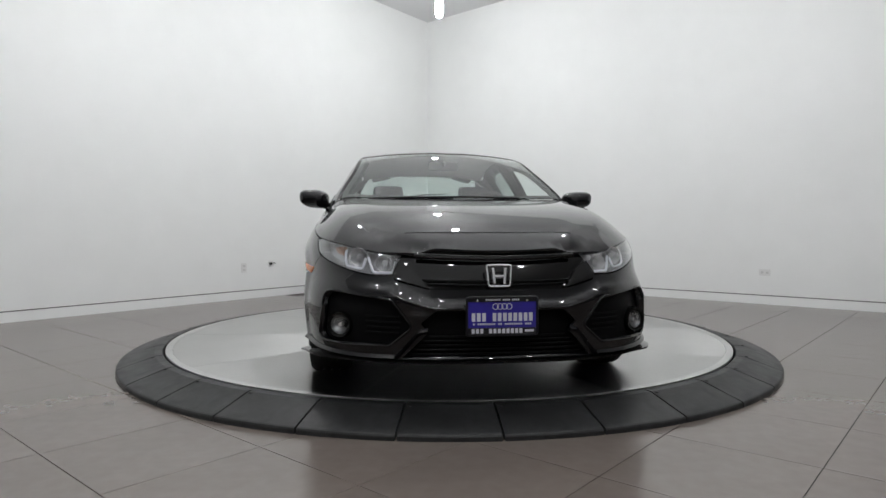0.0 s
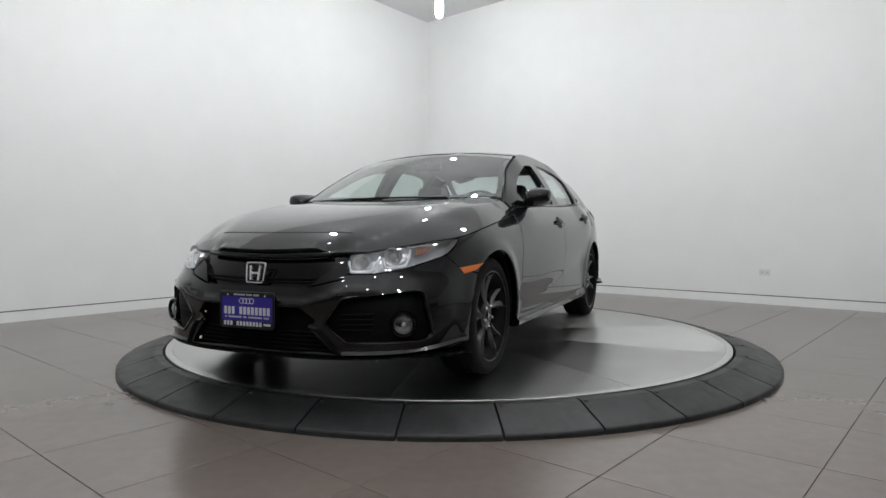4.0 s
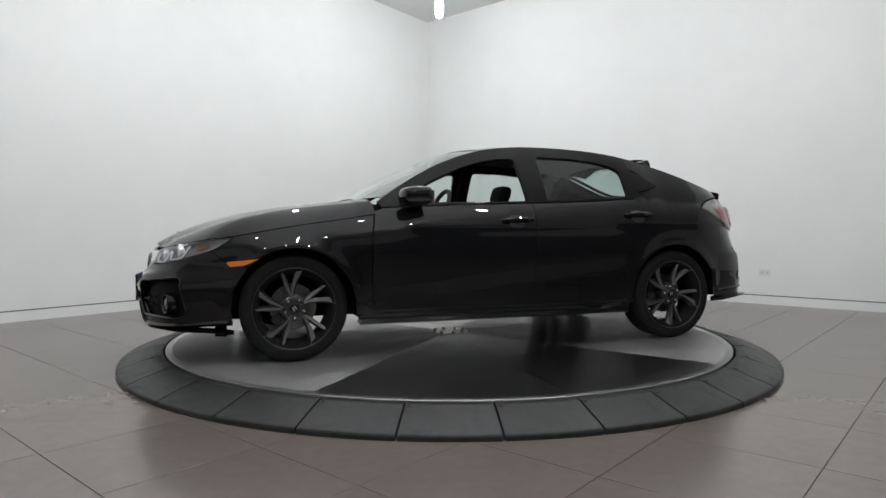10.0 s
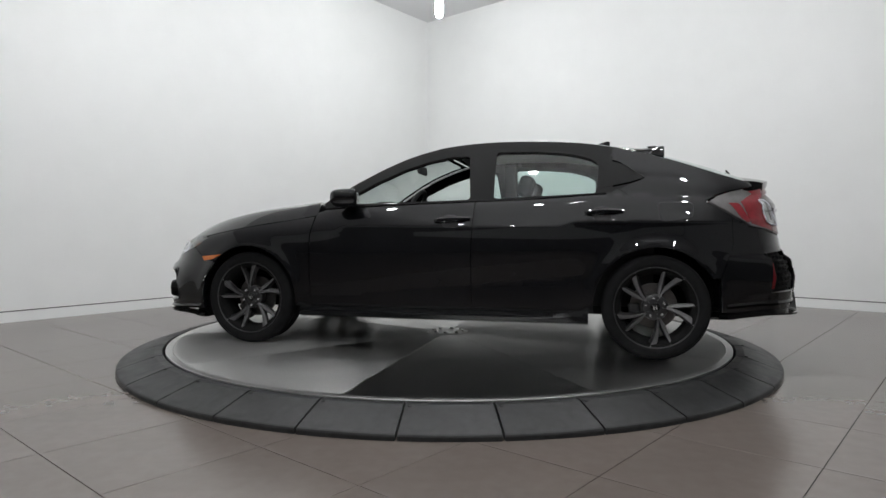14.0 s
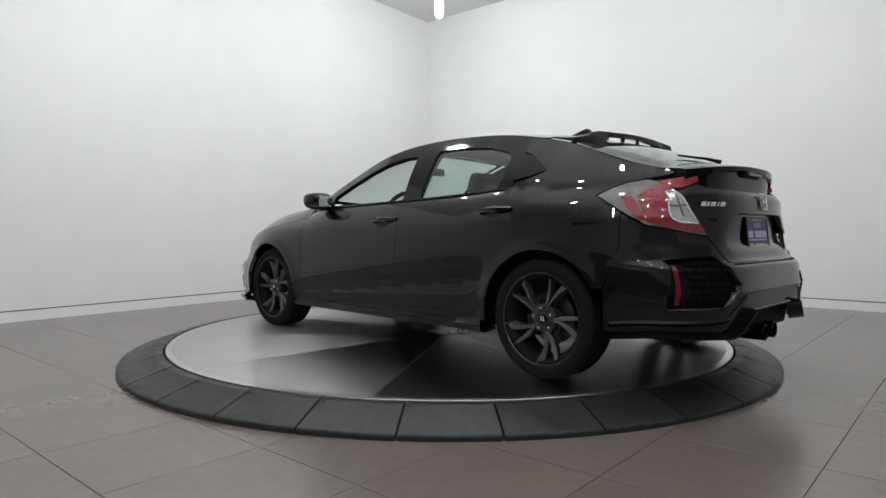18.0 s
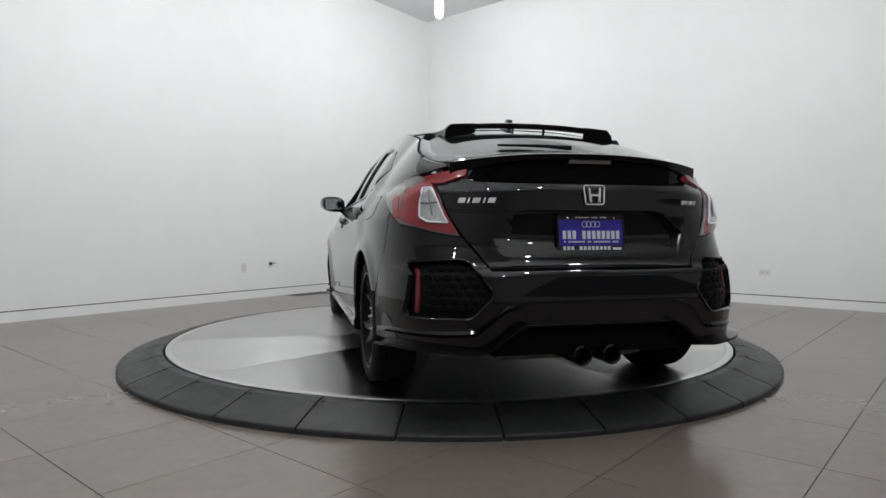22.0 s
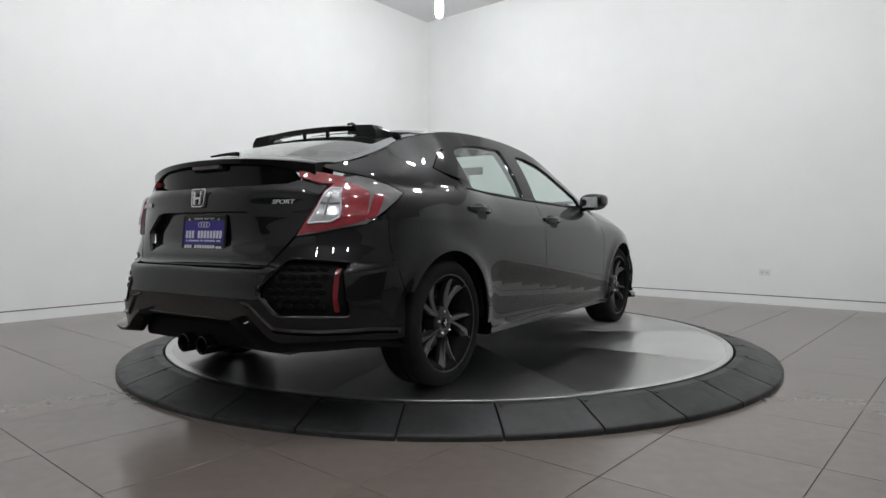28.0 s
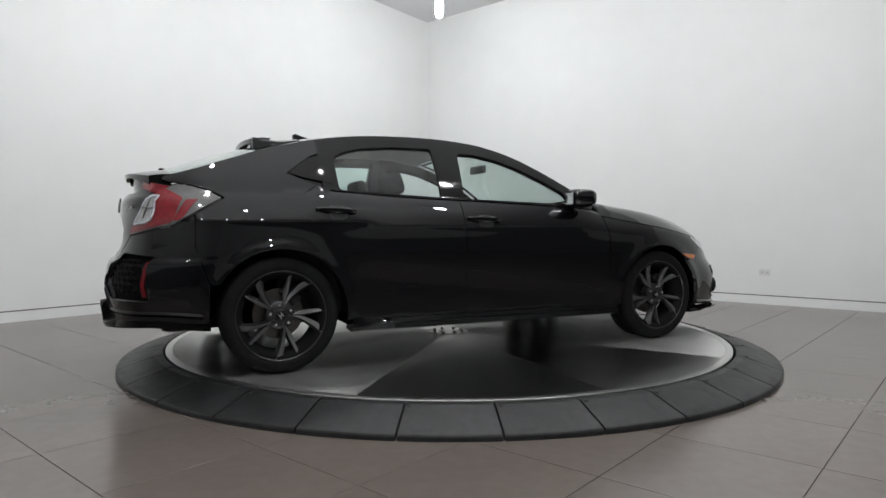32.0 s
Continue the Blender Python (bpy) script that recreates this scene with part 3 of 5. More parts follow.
def sheet_mesh(name, outline, surf, h=0.03, holes=(), depth=0.012, mirror=False, gap=0.0, flip=False, back=False):
    """A panel: the outline, less its holes, laid on a surface, with returned edges. Smooth normals come from the surface itself."""
    if gap:
        outline = offset_poly(outline, gap)
    loops = [densify(outline, h)] + [densify(q, h) for q in holes]
    q = np.array(loops[0])
    lo, hi = q.min(0), q.max(0)
    gx, gy = np.arange(lo[0], hi[0], h), np.arange(lo[1], hi[1], h * 0.87)
    grid = np.array([(x + (h / 2 if j % 2 else 0), y) for j, y in enumerate(gy) for x in gx])
    keep = inside(loops[0], grid)
    for hl in loops[1:]:
        keep &= ~inside(hl, grid)
    grid = grid[keep]
    allb = np.concatenate([np.array(l) for l in loops])
    if len(grid):
        far = np.array([np.min((allb[:, 0] - g[0]) ** 2 + (allb[:, 1] - g[1]) ** 2) for g in grid]) > (0.5 * h) ** 2
        grid = grid[far]
    pts, edges, base = [], [], 0
    for l in loops:
        pts += l
        edges += [(base + i, base + (i + 1) % len(l)) for i in range(len(l))]
        base += len(l)
    pts += [tuple(g) for g in grid]
    from mathutils import geometry
    v2, e2, f2 = geometry.delaunay_2d_cdt([Vector(p) for p in pts], edges, [], 0, 1e-7)[:3]
    v2 = np.array([(v.x, v.y) for v in v2])
    cen = np.array([v2[list(f)].mean(0) for f in f2])
    ok = inside(loops[0], cen)
    for hl in loops[1:]:
        ok &= ~inside(hl, cen)
    faces = [tuple(f) for f, o in zip(f2, ok) if o]
    P = surf(v2[:, 0], v2[:, 1])
    e = 1e-3
    du = surf(v2[:, 0] + e, v2[:, 1]) - surf(v2[:, 0] - e, v2[:, 1])
    dv = surf(v2[:, 0], v2[:, 1] + e) - surf(v2[:, 0], v2[:, 1] - e)
    N = np.cross(du, dv)
    N /= np.linalg.norm(N, axis=1)[:, None] + 1e-12
    # outward: away from the car's core
    core = np.stack([np.clip(P[:, 0], -1.6, 1.5), P[:, 1] * 0.0, np.clip(P[:, 2], 0.4, 0.75)], 1)
    sgn = np.sign(np.median(((P - core) * N).sum(1)))
    N *= sgn
    # face winding to suit
    f0 = np.array(faces)
    nn = np.cross(P[f0[:, 1]] - P[f0[:, 0]], P[f0[:, 2]] - P[f0[:, 0]])
    good = (nn * N[f0].mean(1)).sum(1) > 0
    f0[~good] = f0[~good][:, ::-1]
    verts, norms, faces = list(P), list(N), [tuple(f) for f in f0]
    # returned edges
    if depth:
        count = {}
        for f in faces:
            for i in range(3):
                a, b = f[i], f[(i + 1) % 3]
                count[(a, b)] = count.get((a, b), 0) + 1
        rim = [(a, b) for (a, b) in count if (b, a) not in count]
        for a, b in rim:
            t = P[b] - P[a]
            out = np.cross(t, (N[a] + N[b]) / 2)
            out /= np.linalg.norm(out) + 1e-12
            o = len(verts)
            verts += [P[a], P[b], P[b] - N[b] * depth, P[a] - N[a] * depth]
            norms += [out * 0.75 + N[a] * 0.65, out * 0.75 + N[b] * 0.65, out, out]
            faces.append((o + 1, o, o + 3, o + 2))
    if back:
        o = len(verts)
        verts += list(P - N * depth)
        norms += list(-N)
        faces += [tuple(o + i for i in f[::-1]) for f in f0.tolist()]
    verts, norms = np.array(verts), np.array(norms)
    if mirror:
        verts[:, 1] *= -1
        norms[:, 1] *= -1
        faces = [f[::-1] for f in faces]
    me = bpy.data.meshes.new(name)
    me.from_pydata([tuple(v) for v in verts], [], faces)
    me.polygons.foreach_set("use_smooth", [True] * len(me.polygons))
    norms /= np.linalg.norm(norms, axis=1)[:, None] + 1e-12
    me.update()
    me.normals_split_custom_set_from_vertices([tuple(n) for n in norms])
    return me


def wall_between(poly, outer, inner):
    """The wall of a hollow: from an outline on one surface to the same outline on another."""
    a = np.array(densify(poly, 0.02))
    A, B = outer(a[:, 0], a[:, 1]), inner(a[:, 0], a[:, 1])
    own = bmesh.new()
    va, vb = [own.verts.new(p) for p in A], [own.verts.new(p) for p in B]
    for i in range(len(va)):
        own.faces.new((va[i - 1], va[i], vb[i], vb[i - 1]))
    return own


def panel(name, parent, mat, outline, surf, both=True, label="", **kw):
    """A sheet as a part, and its mirror image on the car's other side."""
    made = []
    for mirror in ((False, True) if both else (False,)):
        me = sheet_mesh(name, outline, surf, mirror=mirror, **kw)
        me.materials.append(mat)
        made.append(part(name, me, None, parent, label))
    return made


def sides(name, bm_of, mat, parent, label="", smooth=True):
    """A part built by bm_of() on the left, and mirrored on the right."""
    made = []
    for s in (1, -1):
        bm = bm_of()
        if s < 0:
            bmesh.ops.scale(bm, vec=(1, -1, 1), verts=bm.verts)
            bmesh.ops.reverse_faces(bm, faces=bm.faces)
        made.append(part(name, bm, mat, parent, label, smooth))
    return made


def surf_line(surf, pts, r, lift=0.0, n=8):
    """A bar that lies on a surface along a line of its domain."""
    a = np.array(pts, float)
    P = surf(a[:, 0], a[:, 1])
    return tube([Vector(q) for q in P], r, n)


# ---- the car: assembly ----
car = new("car")
tagged(car, "glossy black five-door hatchback with black alloy wheels, on the turntable", "car")
AXLE_F, AXLE_R, WHEEL_Z, ARCH_R = 1.35, -1.35, 0.318, 0.362


def arch(cx, r, a0, a1, n=22, cz=0.316):
    return [(cx + r * math.cos(radians(a0 + (a1 - a0) * k / n)), cz + r * math.sin(radians(a0 + (a1 - a0) * k / n))) for k in range(n + 1)]


def build_body():
    # bonnet
    edge = [(x, float(hood_cut_y(x))) for x in np.linspace(2.075, 0.85, 30)]
    y0 = edge[0][1]
    frontline = [(2.075 + 0.11 * (1 - (q / y0) ** 2), q) for q in np.linspace(-y0, y0, 15)[1:-1]]
    rear = [(0.85 + 0.15 * (1 - (q / 0.80) ** 2), q) for q in np.linspace(0.78, -0.78, 15)]
    outline = frontline + edge + rear + [(x, -q) for x, q in edge[::-1]]
    panel("bonnet", car, M_PAINT, outline, hood_surf, both=False, h=0.032, gap=0.002, depth=0.02)
    lineq = [(2.050 - 0.055 * (q / 0.46) ** 2, q) for q in np.linspace(-0.40, 0.40, 21)]
    part("shut_line", surf_line(hood_surf, lineq, 0.0024, n=6), M_DARK, car)
    # front wing: over the arch to the lamp and the door
    top = [(x, float(hood_cut_z(x)) - 0.003) for x in np.linspace(0.862, 1.69, 15)]
    wing = [(0.877, 0.27)] + [(0.888, 0.5), (0.883, 0.75), (0.866, 0.865)] + top + [(1.703, 0.734), (1.757, 0.694), (1.817, 0.660), (1.775, 0.631), (1.735, 0.600), (1.68, 0.584)] + arch(AXLE_F, ARCH_R, 45, 187)[:-1] + [(0.985, 0.27)]
    panel("front_wing", car, M_PAINT, wing, side_surf, h=0.03, gap=0.0018)
    # doors
    front_door = [(0.875, 0.275), (0.885, 0.5), (0.88, 0.75), (0.855, 0.905)] + [(x, float(belt_z(x)) - 0.006) for x in np.linspace(0.80, -0.24, 12)] + [(-0.235, 0.85), (-0.222, 0.6), (-0.228, 0.275)]
    panel("front_door", car, M_PAINT, front_door, side_surf, h=0.03, gap=0.002)
    rear_door = [(-0.228, 0.275), (-0.222, 0.6), (-0.235, 0.85), (-0.24, float(belt_z(-0.24)) - 0.006)] + [(x, float(belt_z(x)) - 0.006) for x in np.linspace(-0.32, -1.05, 9)]
    rear_door += smooth_line([(-1.13, 1.045), (-1.235, 0.965), (-1.20, 0.88), (-1.145, 0.80), (-1.085, 0.668)], 4) + smooth_line([(-1.02, 0.56), (-0.955, 0.45), (-0.93, 0.36), (-0.90, 0.275)], 4)
    panel("rear_door", car, M_PAINT, rear_door, side_surf, h=0.03, gap=0.002)
    # rear quarter with the C pillar
    xs = np.linspace(-1.16, -1.95, 18)
    rail = [(x, float(rail_z(x)) - 0.004) for x in xs]
    quarter = smooth_line([(-0.895, 0.275), (-0.925, 0.36), (-0.95, 0.45), (-1.015, 0.56), (-1.08, 0.668), (-1.14, 0.80), (-1.195, 0.88), (-1.23, 0.965), (-1.135, 1.04)], 4)
    quarter += [(-1.21, 1.075), (-1.29, 1.11)] + [(-1.15, 1.215), (-1.08, 1.24), (-1.10, float(rail_z(-1.10)) - 0.004)] + rail
    quarter += [(-1.945, 1.062), (-1.90, 1.044), (-1.85, 1.037), (-1.78, 1.024), (-1.70, 0.998), (-1.635, 0.960), (-1.70, 0.921), (-1.782, 0.871), (-1.785, 0.70), (-1.715, 0.50)] + arch(AXLE_R, ARCH_R + 0.004, 150, -7, 24)[:-1] + [(-0.99, 0.275)]
    panel("rear_quarter", car, M_PAINT, quarter, side_surf, h=0.03, gap=0.0018)
    # fuel flap on the left quarter
    flap = rounded([(-1.36, 0.955), (-1.565, 0.95), (-1.555, 0.855), (-1.375, 0.835)], 0.03)
    me = sheet_mesh("fuel_flap", flap, lambda x, z: side_surf(x, z) + np.stack([0 * x, 0 * x + 0.0015, 0 * x], -1), h=0.03, depth=0.004)
    me.materials.append(M_PAINT)
    ff = part("fuel_flap", me, None, car)
    part("flap_gap", surf_line(side_surf, flap + flap[:1], 0.0022, n=6), M_DARK, ff)
    # greenhouse frame with its window openings
    xs = np.linspace(0.83, -1.10, 34)
    frame_top = [(x, float(rail_z(x)) - 0.003) for x in xs]
    low = [(x, float(belt_z(x)) - 0.002) for x in np.linspace(-1.10, 0.80, 16)]
    win_f = rounded([(0.60, 0.962), (-0.205, 0.983), (-0.175, 1.285), (-0.05, 1.282), (0.10, 1.252), (0.27, 1.196), (0.45, 1.115), (0.60, 1.03)], 0.03)
    win_r = rounded([(-0.355, 0.988), (-1.005, 1.018), (-1.012, 1.215), (-0.95, 1.252), (-0.82, 1.285), (-0.62, 1.305), (-0.35, 1.308)], 0.03)
    panel("window_frame", car, M_GLOSS, frame_top + low, side_surf, h=0.025, holes=[win_f, win_r], depth=0.03)
    grow = [offset_poly(win_f, -0.006), offset_poly(win_r, -0.006)]
    for mirror, (w, nm) in ((False, (grow[1], "rear_window")), (True, (grow[1], "rear_window")), (True, (grow[0], "front_window"))):
        me = sheet_mesh(nm, w, glass_surf, h=0.06, depth=0.004, mirror=mirror, back=False)
        me.materials.append(M_GLASS_DARK if nm == "rear_window" else M_GLASS)
        ob = part(nm, me, None, car, "green-tinted closed side window")
        ob.visible_shadow = False
    # quarter light: a small dark triangular pane behind the rear door
    ql = rounded([(-1.03, 1.05), (-1.205, 1.085), (-1.285, 1.112), (-1.16, 1.205), (-1.04, 1.24)], 0.012)
    panel("quarter_light", car, M_GLOSS, ql, lambda x, z: side_surf(x, z) + np.stack([0 * x, 0 * x + 0.0015, 0 * x], -1), h=0.015, depth=0.003, label="dark triangular rear quarter light")
    back = [(-1.0, 1.0), (-1.24, 1.035), (-1.33, 1.11), (-1.15, 1.25), (-1.02, 1.26)]
    panel("quarter_light_frame", car, M_GLOSS, back, lambda x, z: side_surf(x, z) - np.stack([0 * x, 0 * x + 0.010, 0 * x], -1), h=0.02, depth=0.002)
    # waist strips
    for a, b in ((0.78, -0.225), (-0.24, -1.06)):
        sides("waist_strip", lambda: surf_line(side_surf, [(x, float(belt_z(x)) + 0.001) for x in np.linspace(a, b, 14)], 0.006), M_GLOSS, car)
    # roof, windscreen, hatch glass
    xs = np.linspace(0.06, -1.17, 26)
    redge = [(x, float(rail_y(x)) - 0.003) for x in xs]
    headl = [(0.06 + 0.07 * (1 - (y / 0.6) ** 2), y) for y in np.linspace(-0.54, 0.54, 11)]
    backl = [(-1.17 - 0.10 * (1 - (y / 0.6) ** 2), y) for y in np.linspace(0.50, -0.50, 11)]
    panel("roof", car, M_PAINT, headl + redge + backl + [(x, -y) for x, y in redge[::-1]], top_surf, both=False, h=0.04, gap=0.0015)
    xs = np.linspace(0.80, 0.075, 18)
    wedge = [(x, float(rail_y(x)) - 0.022) for x in xs]
    basel = [(0.80 + 0.165 * (1 - (y / 0.70) ** 2), y) for y in np.linspace(-0.69, 0.69, 15)]
    toplin = [(0.075 + 0.07 * (1 - (y / 0.6) ** 2), y) for y in np.linspace(0.55, -0.55, 11)]
    ws = basel + wedge + toplin + [(x, -y) for x, y in wedge[::-1]]
    glass_top = lambda x, y: top_surf(x, y) - np.stack([0 * x, 0 * x, 0 * x + 0.004], -1)
    ob = panel("windscreen", car, M_GLASS, ws, glass_top, both=False, h=0.06, depth=0.004, label="green-tinted laminated windscreen")[0]
    ob.visible_shadow = False
    # black windscreen border
    inner = offset_poly(ws, 0.035)
    panel("windscreen_border", car, M_GLOSS, ws, lambda x, y: top_surf(x, y) - np.stack([0 * x, 0 * x, 0 * x + 0.007], -1), both=False, h=0.05, holes=[inner], depth=0.003)
    xs = np.linspace(-1.19, -1.885, 20)
    hedge = [(x, float(rail_y(x)) - 0.012) for x in xs]
    topl = [(-1.19 - 0.10 * (1 - (y / 0.6) ** 2), y) for y in np.linspace(-0.52, 0.52, 11)]
    botl = [(-1.90 - 0.13 * (1 - (y / 0.6) ** 2), y) for y in np.linspace(0.54, -0.54, 9)]
    lid = [(-1.89, 0.60), (-1.89, 0.56)] + [(x + 0.004, y) for x, y in botl] + [(-1.89, -0.56), (-1.89, -0.60), (-2.0, -0.57), (-2.06, -0.3), (-2.06, 0.3), (-2.0, 0.57)]
    panel("hatch_lid", car, M_PAINT, lid, lambda x, y: top_surf(x, y) - np.stack([0 * x, 0 * x, 0 * x + 0.009], -1), both=False, h=0.04, depth=0.006)
    hg = topl + hedge + botl + [(x, -y) for x, y in hedge[::-1]]
    ob = panel("hatch_glass", car, M_GLASS_DARK, hg, glass_top, both=False, h=0.06, depth=0.004, label="sloping tinted hatch window")[0]
    ob.visible_shadow = False
    panel("hatch_border", car, M_GLOSS, hg, lambda x, y: top_surf(x, y) - np.stack([0 * x, 0 * x, 0 * x + 0.007], -1), both=False, h=0.05, holes=[offset_poly(hg, 0.05)], depth=0.003)
    # cowl between bonnet and windscreen
    part("cowl", box(0.88, 0, 0.93, 0.22, 1.36, 0.05, 0.02), M_MATTE, car)


def build_nose():
    y, at = NOSE.from_y, NOSE.at
    mirror_of = lambda q: [(-a, z) for a, z in q[::-1]]
    whole = lambda q: q + mirror_of(q)
    lifted = lambda d: (lambda a, z: NOSE(a, z, -d))
    # lamp outline: bottom from the grille out to the wing, then back along the bonnet's edge
    low_edge = smooth_line([(y(0.468), 0.588), (y(0.56), 0.587), (y(0.66), 0.607), (y(0.735), 0.634), at(1.86, 0.654), at(1.82, 0.667), at(1.76, 0.699), at(1.705, 0.739)], 4)
    top_edge = [at(xx, float(hood_cut_z(xx)) - 0.004) for xx in (1.74, 1.80, 1.86, 1.93, 2.0, 2.05)]
    lamp = [(y(0.45), 0.646)] + low_edge + top_edge + [(y(0.462), 0.668)]
    # bumper skin under lamps and grille, back to the wheel arches
    skin = [(y(0.0) + 0.001, 0.5235), (y(0.31), 0.5235), (y(0.452), 0.560), (y(0.462), 0.579)] + [(a, z - 0.006) for a, z in low_edge[1:20]]
    skin += [at(1.812, 0.657), at(1.775, 0.628), at(1.735, 0.596), at(1.68, 0.580), at(1.620, 0.566), at(1.645, 0.525), at(1.677, 0.47), at(1.700, 0.40), at(1.712, 0.32), at(1.703, 0.235)]
    skin += [(y(0.60), 0.205), (y(0.3), 0.195)]
    skin = skin[1:] + mirror_of(skin[1:])
    intake = rounded(whole([(y(0.285), 0.436), (y(0.352), 0.378), (y(0.318), 0.338), (y(0.44), 0.218)][::-1]), 0.010)
    pocket = rounded([(y(0.388), 0.362), (y(0.472), 0.478), (y(0.50), 0.485), (y(0.730), 0.510), (y(0.758), 0.505), (y(0.777), 0.482), (y(0.808), 0.305), (y(0.797), 0.284), (y(0.772), 0.274), (y(0.49), 0.277)], 0.02)
    ridge_z = lambda a: np.interp(np.abs(a), [y(0.30), y(0.40), y(0.47), y(0.60)], [0.450, 0.478, 0.510, 0.528])

    def bump(a, z):
        d = z - ridge_z(a)
        return NOSE(a, z) + np.stack([0.024 * np.exp(-(d / np.where(d > 0, 0.020, 0.05)) ** 2) * step01((0.80 - np.abs(a)) / 0.3), 0 * a, 0 * a], -1)
    panel("front_bumper", car, M_PAINT, skin, bump, both=False, h=0.026, holes=[intake, pocket, mirror_of(pocket)], depth=0.035)
    sides("bumper_crease", lambda: surf_line(lambda a, z: bump(a, z), [(a, float(ridge_z(a)) - 0.004) for a in np.linspace(y(0.158), y(0.455), 14)], 0.004), M_EDGE, car)
    # grille panel, gloss black, between the lamps
    gp = whole([(y(0.31), 0.516), (y(0.46), 0.556), (y(0.47), 0.60), (y(0.45), 0.676)])
    panel("grille", car, M_GLOSS, gp, lifted(-0.040), both=False, h=0.04, depth=0.01, label="gloss black front grille")
    grl = car.children[-1]
    arcline = lambda z0, w, rise: [(a, z0 + rise * (abs(a) / w) ** 2) for a in np.linspace(-w, w, 25)]
    part("upper_bar", surf_line(lifted(-0.010), arcline(0.658, y(0.375), 0.012), 0.010), M_GLOSS, grl, "gloss bar under the bonnet slot", True)
    # second, lighter bar stands in for the highlight on the gloss bar
    part("upper_bar", surf_line(lifted(-0.006), arcline(0.668, y(0.37), 0.012), 0.004), M_RIM, grl, "thin lighter bar drawn as the highlight along the bonnet slot", True)
    for k, zz in enumerate((0.540, 0.556)):
        part("slat", surf_line(lifted(-0.034), arcline(zz, 0.33 + 0.03 * k, 0.006), 0.005), M_MATTE, grl, smooth=True)
    # wedge trims that run from the grille to the lamps
    wedge = [(y(0.305), 0.530), (y(0.378), 0.612), (y(0.447), 0.650), (y(0.466), 0.592), (y(0.450), 0.566)]

    def wedge_surf(a, z):
        s = np.clip((np.abs(a) - y(0.305)) / (y(0.45) - y(0.305)), 0, 1)
        return NOSE(a, z, 0.0) - np.stack([0.006 + 0.024 * np.clip((z - 0.53 - 0.05 * s) / 0.08, 0, 1), 0 * a, 0 * a], -1)
    panel("grille_wing", car, M_GLOSS, rounded(wedge, 0.006), wedge_surf, h=0.02, depth=0.02)
    # lower intake: recessed, with slats
    panel("lower_intake", car, M_MATTE, offset_poly(intake, -0.015), lifted(-0.045), both=False, h=0.05, depth=0.005, label="black lower air intake with slats")
    ink = car.children[-1]
    for k, zz in enumerate((0.236, 0.256, 0.276, 0.296, 0.316)):
        w = y(0.415) - 0.024 * k
        part("slat", surf_line(lifted(-0.032), [(a, zz) for a in np.linspace(-w, w, 15)], 0.005), M_MATTE, ink, smooth=True)
    # fog lamp pockets
    for sgn in (1, -1):
        pk = pocket if sgn > 0 else mirror_of(pocket)
        me = sheet_mesh("fog_pocket", offset_poly(pk, -0.008), lifted(-0.036), h=0.05, depth=0.004)
        me.materials.append(M_MATTE)
        fp = part("fog_pocket", me, None, car, "black recessed fog lamp surround")
        a = np.array(pk)
        P = bump(a[:, 0], a[:, 1])
        part("rim", tube([Vector(q) for q in P], 0.007, 10, closed=True), M_EDGE, fp, smooth=True)
        fa = sgn * y(0.722)
        c = NOSE(np.array([fa]), np.array([0.356]), 0.026)[0]
        dirn = Vector((0.93, sgn * 0.36, 0))
        m = frame_matrix(c, dirn.cross(Vector((0, 0, 1))), dirn)
        part("fog_lamp", lathe([(0.042, 0.004), (0.048, 0.026), (0.056, 0.028), (0.062, 0.014), (0.060, -0.03)], 32, m), M_GLOSS, fp, smooth=True)
        part("reflector", lathe([(0, -0.012), (0.018, -0.010), (0.036, 0.002), (0.044, 0.014)], 28, m), M_FOG, fp, "silver bowl of the fog lamp", True)
        part("bulb_cap", lathe([(0, 0.012), (0.009, 0.010), (0.012, 0.0), (0.012, -0.012)], 16, m), M_LAMP_SILVER, fp, smooth=True)
        ln = part("lens", lathe([(0, 0.026), (0.02, 0.024), (0.036, 0.018), (0.044, 0.010)], 28, m), M_LENS, fp, "clear round fog lamp lens", True)
        ln.visible_shadow = False
        for k in range(4):
            zz = 0.335 + 0.024 * k
            part("louvre", surf_line(lifted(-0.030), [(sgn * a2, zz + 0.004 * math.sin(9 * a2)) for a2 in np.linspace(y(0.455 + 0.004 * abs(k - 2)), y(0.61), 8)], 0.004), M_MATTE, fp)
    # front splitter lip and lower chevrons

    def lip():
        pts = smooth_line([(0.0, 0.198), (y(0.3), 0.198), (y(0.6), 0.204), (y(0.75), 0.207), at(1.80, 0.200), at(1.705, 0.188)], 6)
        own = bmesh.new()
        a = np.array(pts)
        out = 0.012 + 0.030 * step01((a[:, 0] - y(0.66)) / 0.25)[:, None]
        P0, P1 = NOSE(a[:, 0], a[:, 1], 0.02), NOSE(a[:, 0], a[:, 1])
        P1 = P1 + (P1 - P0) / 0.02 * out
        vs = []
        for q0, q1 in zip(P0, P1):
            vs.append([own.verts.new((q0[0], q0[1], q0[2] + 0.016)), own.verts.new((q1[0], q1[1], q1[2] + 0.004)), own.verts.new((q1[0], q1[1], q1[2] - 0.004)), own.verts.new((q0[0], q0[1], q0[2] - 0.01))])
        for i in range(len(vs) - 1):
            for k in range(4):
                own.faces.new((vs[i][k], vs[i + 1][k], vs[i + 1][(k + 1) % 4], vs[i][(k + 1) % 4]))
        own.faces.new(vs[0])
        own.faces.new(vs[-1][::-1])
        return own
    sides("splitter", lip, M_GLOSS, car, "gloss black front lip spoiler")

